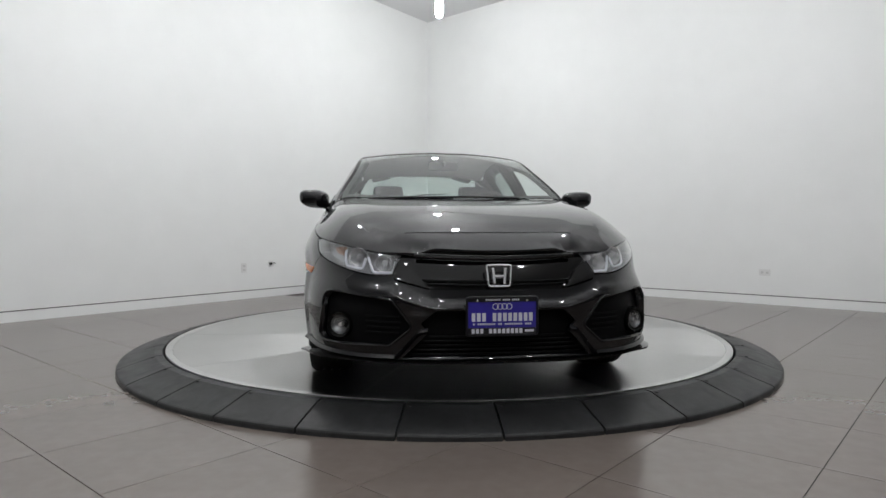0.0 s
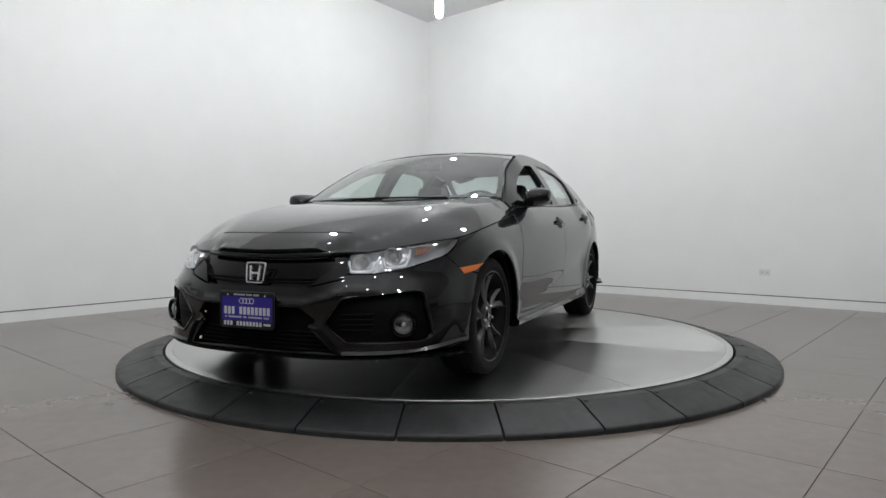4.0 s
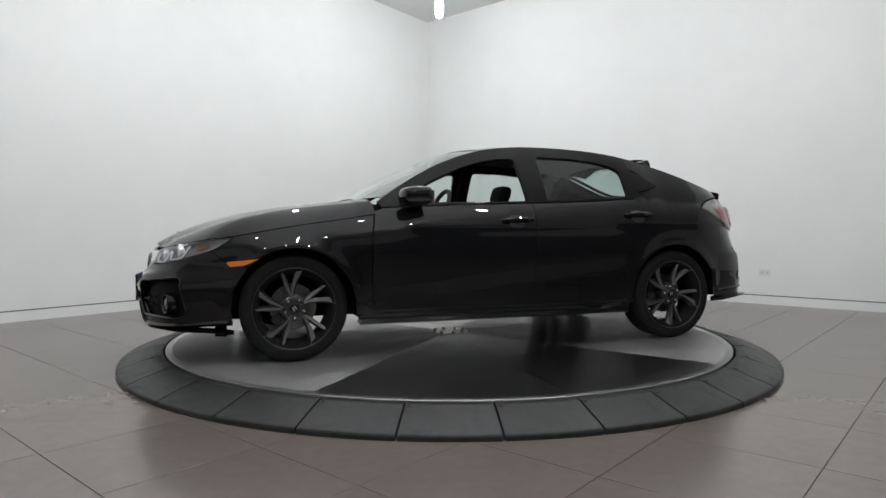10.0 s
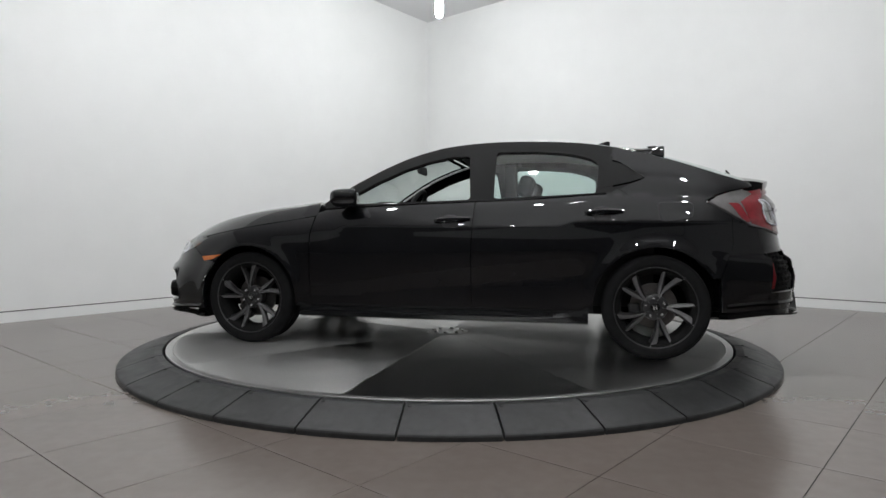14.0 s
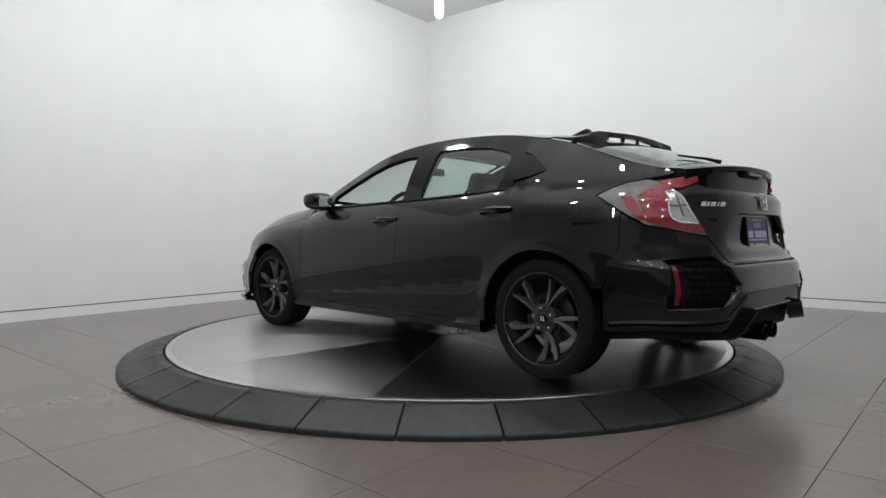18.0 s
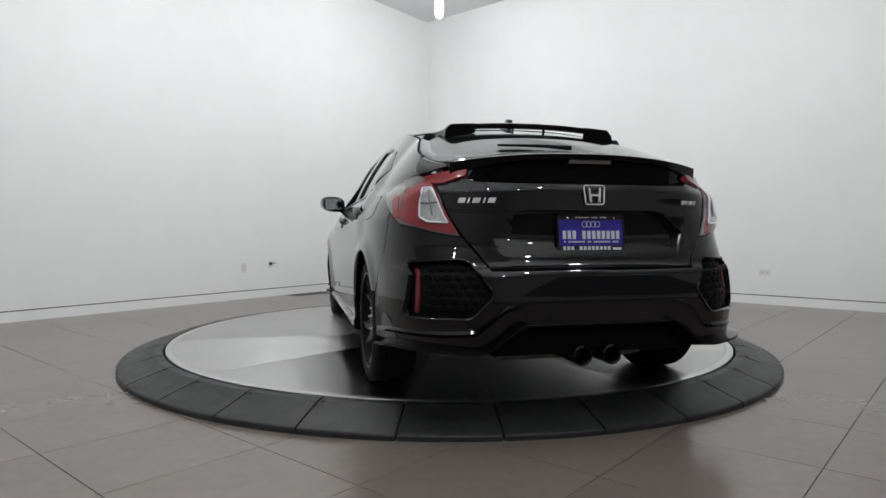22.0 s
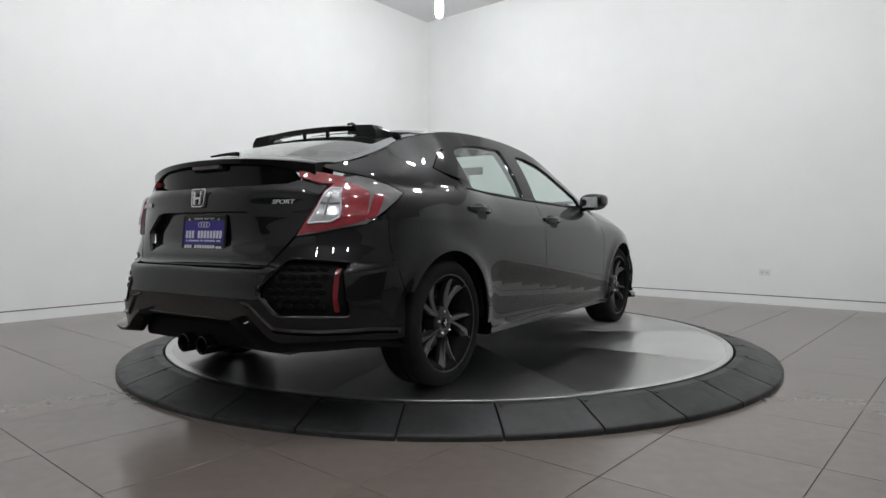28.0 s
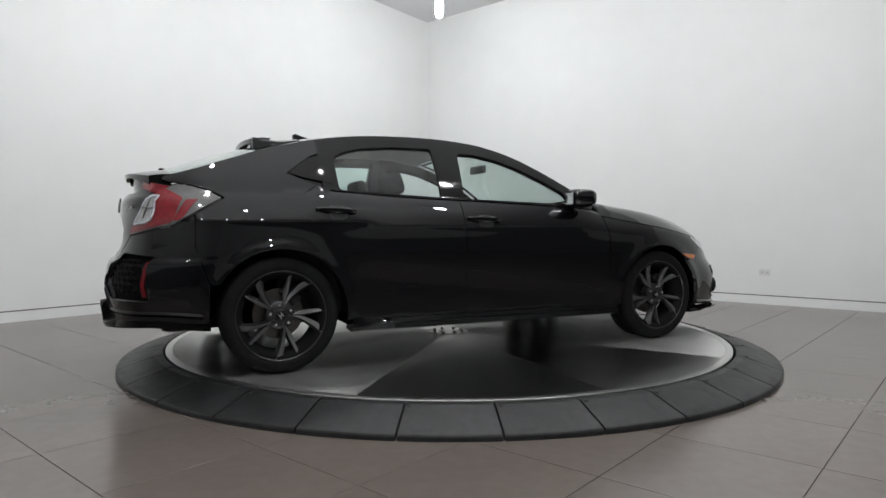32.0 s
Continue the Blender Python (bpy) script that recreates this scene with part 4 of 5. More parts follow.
    def chevron():
        pts = smooth_line([(y(0.318), 0.346), (y(0.350), 0.340), (y(0.375), 0.320), (y(0.455), 0.232), (y(0.50), 0.224), (y(0.66), 0.226), (y(0.77), 0.232), at(1.82, 0.245), at(1.72, 0.25)], 5)
        own = bmesh.new()
        a = np.array(pts)
        P0, P1, P2 = NOSE(a[:, 0], a[:, 1] + 0.014, -0.001), NOSE(a[:, 0], a[:, 1], -0.016), NOSE(a[:, 0], a[:, 1] - 0.016, 0.004)
        vs = [[own.verts.new(q) for q in row] for row in zip(P0, P1, P2)]
        for i in range(len(vs) - 1):
            for k in range(3):
                own.faces.new((vs[i][k], vs[i + 1][k], vs[i + 1][(k + 1) % 3], vs[i][(k + 1) % 3]))
        own.faces.new(vs[0])
        own.faces.new(vs[-1][::-1])
        return own
    sides("chevron_trim", chevron, M_EDGE, car, smooth=False)
    # headlamps: lens over a hollow with two reflectors, running lights and an indicator
    for sgn in (1, -1):
        lp = lamp if sgn > 0 else mirror_of(lamp)
        deep = lambda a, z: NOSE(a, z, 0.06)
        me = sheet_mesh("headlamp", lp, deep, h=0.05, depth=0.0)
        me.materials.append(M_LAMP_GREY)
        hl = part("headlamp", me, None, car, "clear-lensed halogen headlamp with chrome reflectors")
        part("bezel", wall_between(lp, lifted(-0.003), deep), M_LAMP_GREY, hl)
        me = sheet_mesh("lens", lp, lifted(-0.001), h=0.04, depth=0.002)
        me.materials.append(M_LENS)
        part("lens", me, None, hl, "clear outer lens").visible_shadow = False
        for yy, zz, r in ((0.518, 0.634, 0.036), (0.636, 0.660, 0.040)):
            c = NOSE(np.array([sgn * y(yy)]), np.array([zz]), 0.046)[0]
            dirn = Vector((1, sgn * 0.22, 0))
            m = frame_matrix(c, dirn.cross(Vector((0, 0, 1))), dirn)
            part("reflector", lathe([(0, -0.012), (r * 0.35, -0.010), (r * 0.8, 0.008), (r, 0.026), (r * 1.1, 0.028), (r * 1.1, 0.0)], 28, m), M_LAMP_SILVER, hl, smooth=True)
            part("bulb_cap", lathe([(0, 0.016), (r * 0.4, 0.013), (r * 0.45, 0.0), (r * 0.3, -0.012)], 20, m), M_LAMP_GREY if yy > 0.6 else M_LENS_WHITE, hl, smooth=True)
        for drl in ([(0.456, 0.642), (0.472, 0.600), (0.49, 0.594), (0.545, 0.594), (0.562, 0.604), (0.580, 0.660)], [(0.592, 0.655), (0.606, 0.616), (0.625, 0.610), (0.668, 0.618), (0.682, 0.630), (0.690, 0.690)]):
            line = smooth_line([(sgn * y(p), z) for p, z in drl], 5)
            part("light_strip", surf_line(lifted(-0.020), line, 0.0055), M_PLATE_WHITE, hl, "white daytime running light strip", True)
        amber = [(y(0.712), 0.664), (y(0.745), 0.674), at(1.85, 0.700), (y(0.716), 0.708)]
        me = sheet_mesh("indicator", rounded(amber if sgn > 0 else mirror_of(amber), 0.008), lifted(-0.040), h=0.03, depth=0.012)
        me.materials.append(M_INDICATOR)
        part("indicator", me, None, hl, "amber turn signal")
    # amber side markers
    mk = rounded([(1.737, 0.601), (1.712, 0.571), (1.63, 0.583), (1.553, 0.617)], 0.006)
    panel("side_marker", car, M_AMBER, mk, lambda a, z: side_surf(a, z) + np.stack([0 * a, 0 * a + 0.004, 0 * a], -1), h=0.03, depth=0.008, label="amber side marker lamp")


def emblem(parent, m, w):
    """A chrome badge: a rounded frame with two uprights and a crossbar."""
    o = [(-0.50, 0.42), (0.50, 0.42), (0.43, -0.42), (-0.43, -0.42)]
    ring = rounded([(a * w, b * w) for a, b in o], 0.12 * w, 5)
    part("emblem", tube([(a, b, 0.004) for a, b in ring], 0.042 * w, 8, m=m, closed=True), M_CHROME, parent, "chrome badge", True)
    eb = parent.children[-1]
    for s in (-1, 1):
        bar = [(s * 0.20 * w, 0.31 * w), (s * 0.31 * w, 0.31 * w), (s * 0.25 * w, -0.33 * w), (s * 0.14 * w, -0.33 * w)]
        part("upright", prism(bar if s < 0 else bar[::-1], 0, 0.012, m, bevel=0.003), M_CHROME, eb)
    part("crossbar", prism([(-0.20 * w, 0.03 * w), (-0.18 * w, -0.07 * w), (0.18 * w, -0.07 * w), (0.20 * w, 0.03 * w)], 0, 0.010, m, bevel=0.002), M_CHROME, eb)


def text_mesh(name, body, size, depth, m, mat, parent, shear=0.0):
    cu = bpy.data.curves.new(name, "FONT")
    cu.body, cu.size, cu.extrude, cu.shear = body, size, depth, shear
    cu.align_x, cu.align_y = "CENTER", "CENTER"
    tmp = new(name, cu)
    dg = bpy.context.evaluated_depsgraph_get()
    me = bpy.data.meshes.new_from_object(tmp.evaluated_get(dg))
    bpy.data.objects.remove(tmp)
    bpy.data.curves.remove(cu)
    me.transform(m)
    me.materials.clear()
    me.materials.append(mat)
    return part(name, me, None, parent)


def letter_bars(parent, m, x0, x1, yc, h, count, mat, skip=()):
    """A row of small upright bars."""
    w = (x1 - x0) / count
    for k in range(count):
        if k in skip:
            continue
        cx = x0 + (k + 0.5) * w
        part("letter_bar", prism([(cx - w * 0.34, yc - h / 2), (cx + w * 0.34, yc - h / 2), (cx + w * 0.34, yc + h / 2), (cx - w * 0.34, yc + h / 2)], 0.0, 0.0012, m), mat, parent)


def dealer_plate(parent, m):
    """A blue dealer plate in a black holder. m: x to the right, y up, z out."""
    pl = part("number_plate", prism(rounded([(-0.152, -0.078), (0.152, -0.078), (0.152, 0.078), (-0.152, 0.078)], 0.01), 0, 0.006, m), M_PLATE_BLUE, parent, "blue dealer plate in a black holder")
    part("holder", tube([(a, b, 0.005) for a, b in rounded([(-0.155, -0.081), (0.155, -0.081), (0.155, 0.081), (-0.155, 0.081)], 0.01)], 0.006, 6, m=m, closed=True), M_PLATE_FRAME, pl)
    part("holder_band", prism([(-0.152, 0.062), (0.152, 0.062), (0.152, 0.080), (-0.152, 0.080)], 0.006, 0.008, m), M_PLATE_FRAME, pl)
    part("holder_band", prism([(-0.152, -0.080), (0.152, -0.080), (0.152, -0.050), (-0.152, -0.050)], 0.006, 0.008, m), M_PLATE_FRAME, pl)
    up = m @ Matrix.Translation((0, 0, 0.0062))
    up2 = m @ Matrix.Translation((0, 0, 0.0082))
    letter_bars(pl, up, -0.138, 0.138, -0.004, 0.036, 12, M_PLATE_WHITE, skip=(3,))
    letter_bars(pl, up2, -0.138, 0.092, -0.064, 0.020, 12, M_PLATE_WHITE, skip=(3,))
    letter_bars(pl, up2, -0.075, 0.075, 0.071, 0.007, 18, M_PLATE_WHITE, skip=(8, 13))
    letter_bars(pl, up, -0.130, 0.130, -0.034, 0.008, 26, M_PLATE_WHITE, skip=(1, 10, 13, 22))
    for c in (-0.03, -0.01, 0.01, 0.03):
        part("ring", tube([(c + 0.0125 * math.cos(2 * math.pi * k / 14), 0.042 + 0.0125 * math.sin(2 * math.pi * k / 14), 0.001) for k in range(14)], 0.0016, 4, m=up, closed=True), M_PLATE_WHITE, pl)
    part("ring_bar", prism([(0.10, -0.069), (0.14, -0.069), (0.14, -0.059), (0.10, -0.059)], 0, 0.001, up2), M_PLATE_WHITE, pl)
    for c in (-0.11, 0.11):
        part("screw", lathe([(0, 0.011), (0.005, 0.010), (0.006, 0.007)], 8, m @ Matrix.Translation((c, 0.068, 0))), M_CHROME, pl)


def build_tail():
    y, x = TAIL.from_y, TAIL.from_x
    mirror_of = lambda q: [(-a, z) for a, z in q[::-1]]
    # tailgate skin with a licence recess
    half = [(y(0.465), 0.628), (y(0.51), 0.69), (y(0.562), 0.755), (y(0.602), 0.82), (y(0.655), 0.92), (y(0.690), 0.982), (y(0.62), 1.014), (y(0.57), 1.006), (y(0.53), 0.992), (y(0.3), 0.984)]
    gate = half + mirror_of(half)
    recess = [(y(0.455), 0.775), (y(0.405), 0.812), (y(0.345), 0.860), (y(0.30), 0.870)]
    recess = rounded(recess + mirror_of(recess) + [(-y(0.42), 0.685), (-y(0.37), 0.668), (y(0.37), 0.668), (y(0.42), 0.685)], 0.015)
    panel("tailgate", car, M_PAINT, gate, TAIL, both=False, h=0.03, holes=[recess], depth=0.02, gap=0.002)
    gt = car.children[-1]
    rec = lambda a, z: TAIL(a, z, 0.0) + np.stack([0.042 * step01((z - 0.655) / 0.10), 0 * a, 0 * a], -1)
    me = sheet_mesh("licence_recess", offset_poly(recess, -0.004), rec, h=0.03, depth=0.0)
    me.materials.append(M_PAINT)
    part("licence_recess", me, None, gt)
    me = sheet_mesh("recess_edge", offset_poly(recess, -0.001), lambda a, z: TAIL(a, z, 0.001), h=0.05, holes=[recess], depth=0.05)
    me.materials.append(M_PAINT)
    part("recess_edge", me, None, gt)
    # number plate, emblem, lettering
    pm = frame_matrix((-2.127, 0, 0.768), (0, -1, 0), (-0.99, 0, 0.1))
    dealer_plate(car, pm)
    emblem(car, frame_matrix((float(TAIL(np.array([0.0]), np.array([0.935]))[0][0]) - 0.004, 0, 0.935), (0, -1, 0), (-0.98, 0, 0.12)), 0.098)
    for yy, zz, wd, txt in ((0.513, 0.911, 0.15, None), (-0.51, 0.908, 0.11, "SPORT")):
        P = TAIL(np.array([y(yy), y(yy + 0.03), y(yy - 0.03)]), np.array([zz, zz, zz]))
        d = Vector(P[2] - P[1]).normalized()
        out = Vector((0, 0, 1)).cross(d)
        if out.x > 0:
            out = -out
        m = frame_matrix(Vector(P[0]) + out * 0.001, d if d.y < 0 else -d, out)
        if txt:
            text_mesh("badge_word", txt, 0.026, 0.002, m @ Matrix.Diagonal((1.35, 1, 1, 1)), M_LETTER, car, 0.25)
        else:
            word = new("badge_word")
            word.parent = car
            for k, w in enumerate((0.030, 0.008, 0.032, 0.008, 0.030)):
                cx = -0.066 + (0, 0.029, 0.062, 0.095, 0.126)[k]
                hh, s = 0.0105, 0.004
                o = [(cx - w / 2 - s, -hh), (cx + w / 2 - s, -hh), (cx + w / 2 + s, hh), (cx - w / 2 + s, hh)]
                part("letter_bar", prism(o, 0, 0.003, m), M_LETTER, word)
    # rear bumper with side vents
    at = TAIL.at
    sk = [at(-1.725, 0.30), at(-1.72, 0.50), at(-1.737, 0.555), at(-1.755, 0.61), at(-1.772, 0.665), at(-1.788, 0.70), at(-1.786, 0.75), at(-1.785, 0.81), at(-1.786, 0.862), at(-1.885, 0.805), (y(0.735), 0.790), (y(0.655), 0.766), (y(0.568), 0.752), (y(0.52), 0.69), (y(0.465), 0.618)]
    low = [(y(0.32), 0.385), (y(0.37), 0.365), (y(0.495), 0.285), at(-1.98, 0.285)]
    skin = sk + mirror_of(sk) + [(-a, z) for a, z in low[::-1]] + low
    vent = rounded([(y(0.770), 0.650), (y(0.575), 0.664), (y(0.545), 0.655), (y(0.466), 0.530), (y(0.475), 0.505), (y(0.55), 0.428), (y(0.575), 0.420), (y(0.802), 0.416), (y(0.806), 0.45)], 0.018)
    panel("rear_bumper", car, M_PAINT, skin, TAIL, both=False, h=0.022, holes=[vent, mirror_of(vent)], depth=0.04)
    for sgn in (1, -1):
        vt = vent if sgn > 0 else mirror_of(vent)
        me = sheet_mesh("rear_vent", offset_poly(vt, -0.012), lambda a, z: TAIL(a, z, 0.032), h=0.05, depth=0.004)
        me.materials.append(M_MATTE)
        rv = part("rear_vent", me, None, car, "black dimpled dummy vent")
        a = np.array(vt)
        part("rim", tube([Vector(q) for q in TAIL(a[:, 0], a[:, 1], 0.0)], 0.007, 8, closed=True), M_EDGE, rv, smooth=True)
        poly = offset_poly(vt, 0.018)
        for i in range(8):
            for j in range(7):
                ca, cz = sgn * (y(0.50) + 0.048 * i + (0.024 if j % 2 else 0)), 0.43 + 0.032 * j
                if not inside(poly, np.array([[ca, cz]]))[0] or abs(ca) > y(0.738):
                    continue
                c = TAIL(np.array([ca, ca + 0.01]), np.array([cz, cz]), 0.03)
                d = Vector(c[1] - c[0]).normalized()
                out = d.cross(Vector((0, 0, 1)))
                if out.x > 0:
                    out = -out
                part("dimple", prism([(-0.02, 0), (-0.008, -0.011), (0.014, -0.011), (0.02, 0), (0.008, 0.011), (-0.014, 0.011)], 0, 0.007, frame_matrix(c[0], d, out), bevel=0.003), M_MATTE, rv)
        # upright reflector at the vent's outer end
        rf = [(y(0.7670), 0.622), (y(0.7550), 0.622), (y(0.7680), 0.436), (y(0.7820), 0.436)]
        rf = rf if sgn > 0 else mirror_of(rf)
        me = sheet_mesh("rear_reflector", rounded(rf, 0.006), lambda a, z: TAIL(a, z, 0.024), h=0.03, depth=0.008)
        me.materials.append(M_RED_LOW)
        part("rear_reflector", me, None, car, "upright red rear reflector")
    # chevron skirts, lower lip, middle bar
    def chevron():
        pts = smooth_line([(y(0.335), 0.470), (y(0.405), 0.464), (y(0.435), 0.448), (y(0.53), 0.370), (y(0.56), 0.362), (y(0.66), 0.356), (y(0.79), 0.353), at(-1.9, 0.350), at(-1.75, 0.335)], 5)
        own = bmesh.new()
        a = np.array(pts)
        k = 0.15 + 0.85 * step01((a[:, 0] - y(0.335)) / 0.08)[:, None]
        P0, P1, P2 = TAIL(a[:, 0], a[:, 1] + 0.012, -0.001), TAIL(a[:, 0], a[:, 1]), TAIL(a[:, 0], a[:, 1] - 0.022, 0.006)
        P1 = P1 + (TAIL(a[:, 0], a[:, 1], -0.010) - P1) * k
        vs = [[own.verts.new(q) for q in row] for row in zip(P0, P1, P2)]
        for i in range(len(vs) - 1):
            for k in range(3):
                own.faces.new((vs[i][k], vs[i + 1][k], vs[i + 1][(k + 1) % 3], vs[i][(k + 1) % 3]))
        own.faces.new(vs[0])
        own.faces.new(vs[-1][::-1])
        return own
    sides("chevron_trim", chevron, M_GLOSS, car, smooth=False)
    def lip():
        pts = smooth_line([(y(0.33), 0.388), (y(0.37), 0.37), (y(0.495), 0.285), (y(0.65), 0.285), (y(0.80), 0.292), at(-1.9, 0.287), at(-1.73, 0.27)], 6)
        own = bmesh.new()
        a = np.array(pts)
        P0, P1 = TAIL(a[:, 0], a[:, 1], 0.03), TAIL(a[:, 0], a[:, 1], -0.042)
        vs = [[own.verts.new((q0[0], q0[1], q0[2] + 0.02)), own.verts.new((q1[0], q1[1], q1[2] + 0.008)), own.verts.new((q1[0], q1[1], q1[2] - 0.004)), own.verts.new((q0[0], q0[1], q0[2] - 0.016))] for q0, q1 in zip(P0, P1)]
        for i in range(len(vs) - 1):
            for k in range(4):
                own.faces.new((vs[i][k], vs[i + 1][k], vs[i + 1][(k + 1) % 4], vs[i][(k + 1) % 4]))
        own.faces.new(vs[0])
        own.faces.new(vs[-1][::-1])
        return own
    sides("rear_lip", lip, M_GLOSS, car, "gloss black rear lip spoiler")
    part("diffuser_bar", surf_line(lambda a, z: TAIL(a, z, 0.0), [(a, 0.392) for a in np.linspace(-y(0.34), y(0.34), 15)], 0.005), M_EDGE, car, smooth=True)
    # diffuser and twin tailpipes
    part("diffuser", box(-2.06, 0, 0.315, 0.18, 0.92, 0.13, 0.03), M_MATTE, car)
    for yy in (0.068, -0.068):
        tp = part("tailpipe", lathe([(0.034, -0.10), (0.034, 0.10), (0.039, 0.105), (0.044, 0.10), (0.044, -0.12)], 28, pose(-2.10, yy, 0.252, 0, -90, 0)), M_GLOSS, car, "dark steel tailpipe", True)
        part("bore", lathe([(0, 0.02), (0.034, 0.02)], 20, pose(-2.10, yy, 0.252, 0, -90, 0)), M_DARK, tp)
    part("silencer", box(-1.80, 0, 0.25, 0.30, 0.75, 0.13, 0.05), M_BRAKE, car, "bare steel silencer")
    # tail lamps: body-side lamp and gate lamp
    for sgn in (1, -1):
        o = [at(-1.640, 0.958), at(-1.70, 0.994), at(-1.78, 1.020), at(-1.85, 1.032), (y(0.742), 1.022), (y(0.725), 1.010), (y(0.700), 0.982), (y(0.660), 0.92), (y(0.612), 0.835), (y(0.572), 0.759), (y(0.655), 0.772), (y(0.735), 0.796), at(-1.885, 0.811), at(-1.784, 0.875), at(-1.70, 0.925)]
        oo = o if sgn > 0 else mirror_of(o)
        def bulged(a, z):
            return TAIL(a, z, -0.010)
        me = sheet_mesh("tail_lamp", oo, bulged, h=0.025, depth=0.03, gap=0.002)
        me.materials.append(M_SMOKE)
        tl = part("tail_lamp", me, None, car, "tail lamp with red outline and clear middle")
        # red C-shaped band
        red = [at(-1.828, 0.955), at(-1.87, 0.985), (y(0.730), 1.006), (y(0.715), 1.004), (y(0.696), 0.978), (y(0.656), 0.915), (y(0.610), 0.835), (y(0.580), 0.768), (y(0.655), 0.780), (y(0.735), 0.804), at(-1.888, 0.826)]
        clear = [(y(0.730), 0.968), (y(0.699), 0.970), (y(0.655), 0.900), (y(0.614), 0.816), (y(0.690), 0.822), (y(0.716), 0.842)]
        dark = [at(-1.755, 0.949), at(-1.812, 0.948), at(-1.885, 0.838), at(-1.86, 0.832), at(-1.83, 0.855)]
        cl = densify(rounded(clear if sgn > 0 else mirror_of(clear), 0.006), 0.02)
        part("light_guide", tube([Vector(q) for q in TAIL(np.array(cl)[:, 0], np.array(cl)[:, 1], -0.018)], 0.0045, 6, closed=True), M_PLATE_WHITE, tl, "white light guide", True)
        for nm, poly, mt, lab in (("red_band", red, M_RED, "red light band"), ("dark_red_wedge", dark, M_RED, "red side wedge"), ("clear_insert", clear, M_LENS_WHITE, "clear reversing light insert")):
            p2 = rounded(poly if sgn > 0 else mirror_of(poly), 0.005)
            lift = -0.017 if nm == "clear_insert" else -0.013
            me = sheet_mesh(nm, p2, lambda a, z: TAIL(a, z, lift), h=0.025, depth=0.004)
            me.materials.append(mt)
            part(nm, me, None, tl, lab)
        for pts in ([(0.728, 0.905), (0.695, 0.900), (0.660, 0.905)], [(0.704, 0.955), (0.690, 0.915), (0.672, 0.850)]):
            part("divider", surf_line(lambda a, z: TAIL(a, z, -0.018), [(sgn * y(p), zz) for p, zz in pts], 0.004), M_SMOKE, tl)
        g = [(y(0.746), 1.022), (y(0.712), 0.992), (y(0.668), 0.990), (y(0.582), 1.020), (y(0.586), 1.050), (y(0.650), 1.044)]
        g = g if sgn > 0 else mirror_of(g)
        me = sheet_mesh("gate_lamp", rounded(g, 0.006), lambda a, z: TAIL(a, z, -0.012), h=0.025, depth=0.03)
        me.materials.append(M_RED)
        part("gate_lamp", me, None, car, "red lamp on the tailgate")
    # wing spoiler over the tail, with its gloss black underside panel and high brake light
    def tail_wing():
        own = bmesh.new()
        rows = []
        for yy in np.linspace(-0.60, 0.60, 41):
            q = abs(yy) / 0.60
            zc = 1.118 - 0.036 * q ** 2.4
            xt = -2.130 + 0.13 * q ** 2.2
            xf = -1.90 + 0.03 * q
            th = 0.026 + 0.045 * q ** 5
            zf = float(top_surf(np.array(xf), np.array(yy))[2]) - 0.012
            rows.append([own.verts.new(v) for v in ((xf, yy, zf), ((xf + xt) / 2, yy, max(zf, zc) * 0.5 + zc * 0.5 + 0.002), (xt + 0.02, yy, zc + 0.002), (xt, yy, zc - 0.004), (xt + 0.003, yy, zc - th), (xt + 0.03, yy, zc - th - 0.008), (xt + 0.10, yy, zc - th - 0.004), (xf - 0.02, yy, zf - 0.07))])
        for a, b in zip(rows[:-1], rows[1:]):
            for k in range(8):
                own.faces.new((a[k], b[k], b[(k + 1) % 8], a[(k + 1) % 8]))
        own.faces.new(rows[0])
        own.faces.new(rows[-1][::-1])
        return own
    tw = part("tail_spoiler", tail_wing(), M_GLOSS, car, "gloss black spoiler across the tailgate", True)
    part("brake_light", box(-2.105, 0, 1.082, 0.03, 0.20, 0.020, 0.006), M_RED_DARK, tw, "unlit high-level brake light")
    lamp_pod = [(-0.135, 1.098), (0.135, 1.098), (0.115, 1.066), (0.09, 1.060), (-0.09, 1.060), (-0.115, 1.066)]
    part("lamp_pod", prism(lamp_pod, -2.098, -2.00, Matrix(((0, 0, 1, 0), (1, 0, 0, 0), (0, 1, 0, 0), (0, 0, 0, 1))), bevel=0.004), M_MATTE, tw)
    # upright lower window under the spoiler, set back from the tailgate skin
    half = [(y(0.555), 1.012), (y(0.535), 0.992), (y(0.50), 0.980), (y(0.3), 0.974)]
    win = half + mirror_of(half) + [(-y(0.50), 1.085), (y(0.50), 1.085)]
    upright = lambda a, z: TAIL(a, 0 * z + 0.985, 0.0) * np.array([1, 1, 0]) + np.stack([0.045 - 0.10 * (z - 1.03), 0 * a, z], -1)
    panel("lower_window", car, M_GLOSS, win, upright, both=False, h=0.04, depth=0.004, label="dark glass strip under the tail spoiler")
    lw = car.children[-1]
    ledge = bmesh.new()
    aa = np.linspace(-y(0.55), y(0.55), 31)
    P0, P1 = TAIL(aa, 0 * aa + 0.984, 0.002), upright(aa, 0 * aa + 0.976)
    va, vb = [ledge.verts.new(q) for q in P0], [ledge.verts.new(q) for q in P1]
    for i in range(30):
        ledge.faces.new((va[i], va[i + 1], vb[i + 1], vb[i]))
    part("window_ledge", ledge, M_MATTE, lw, smooth=True)
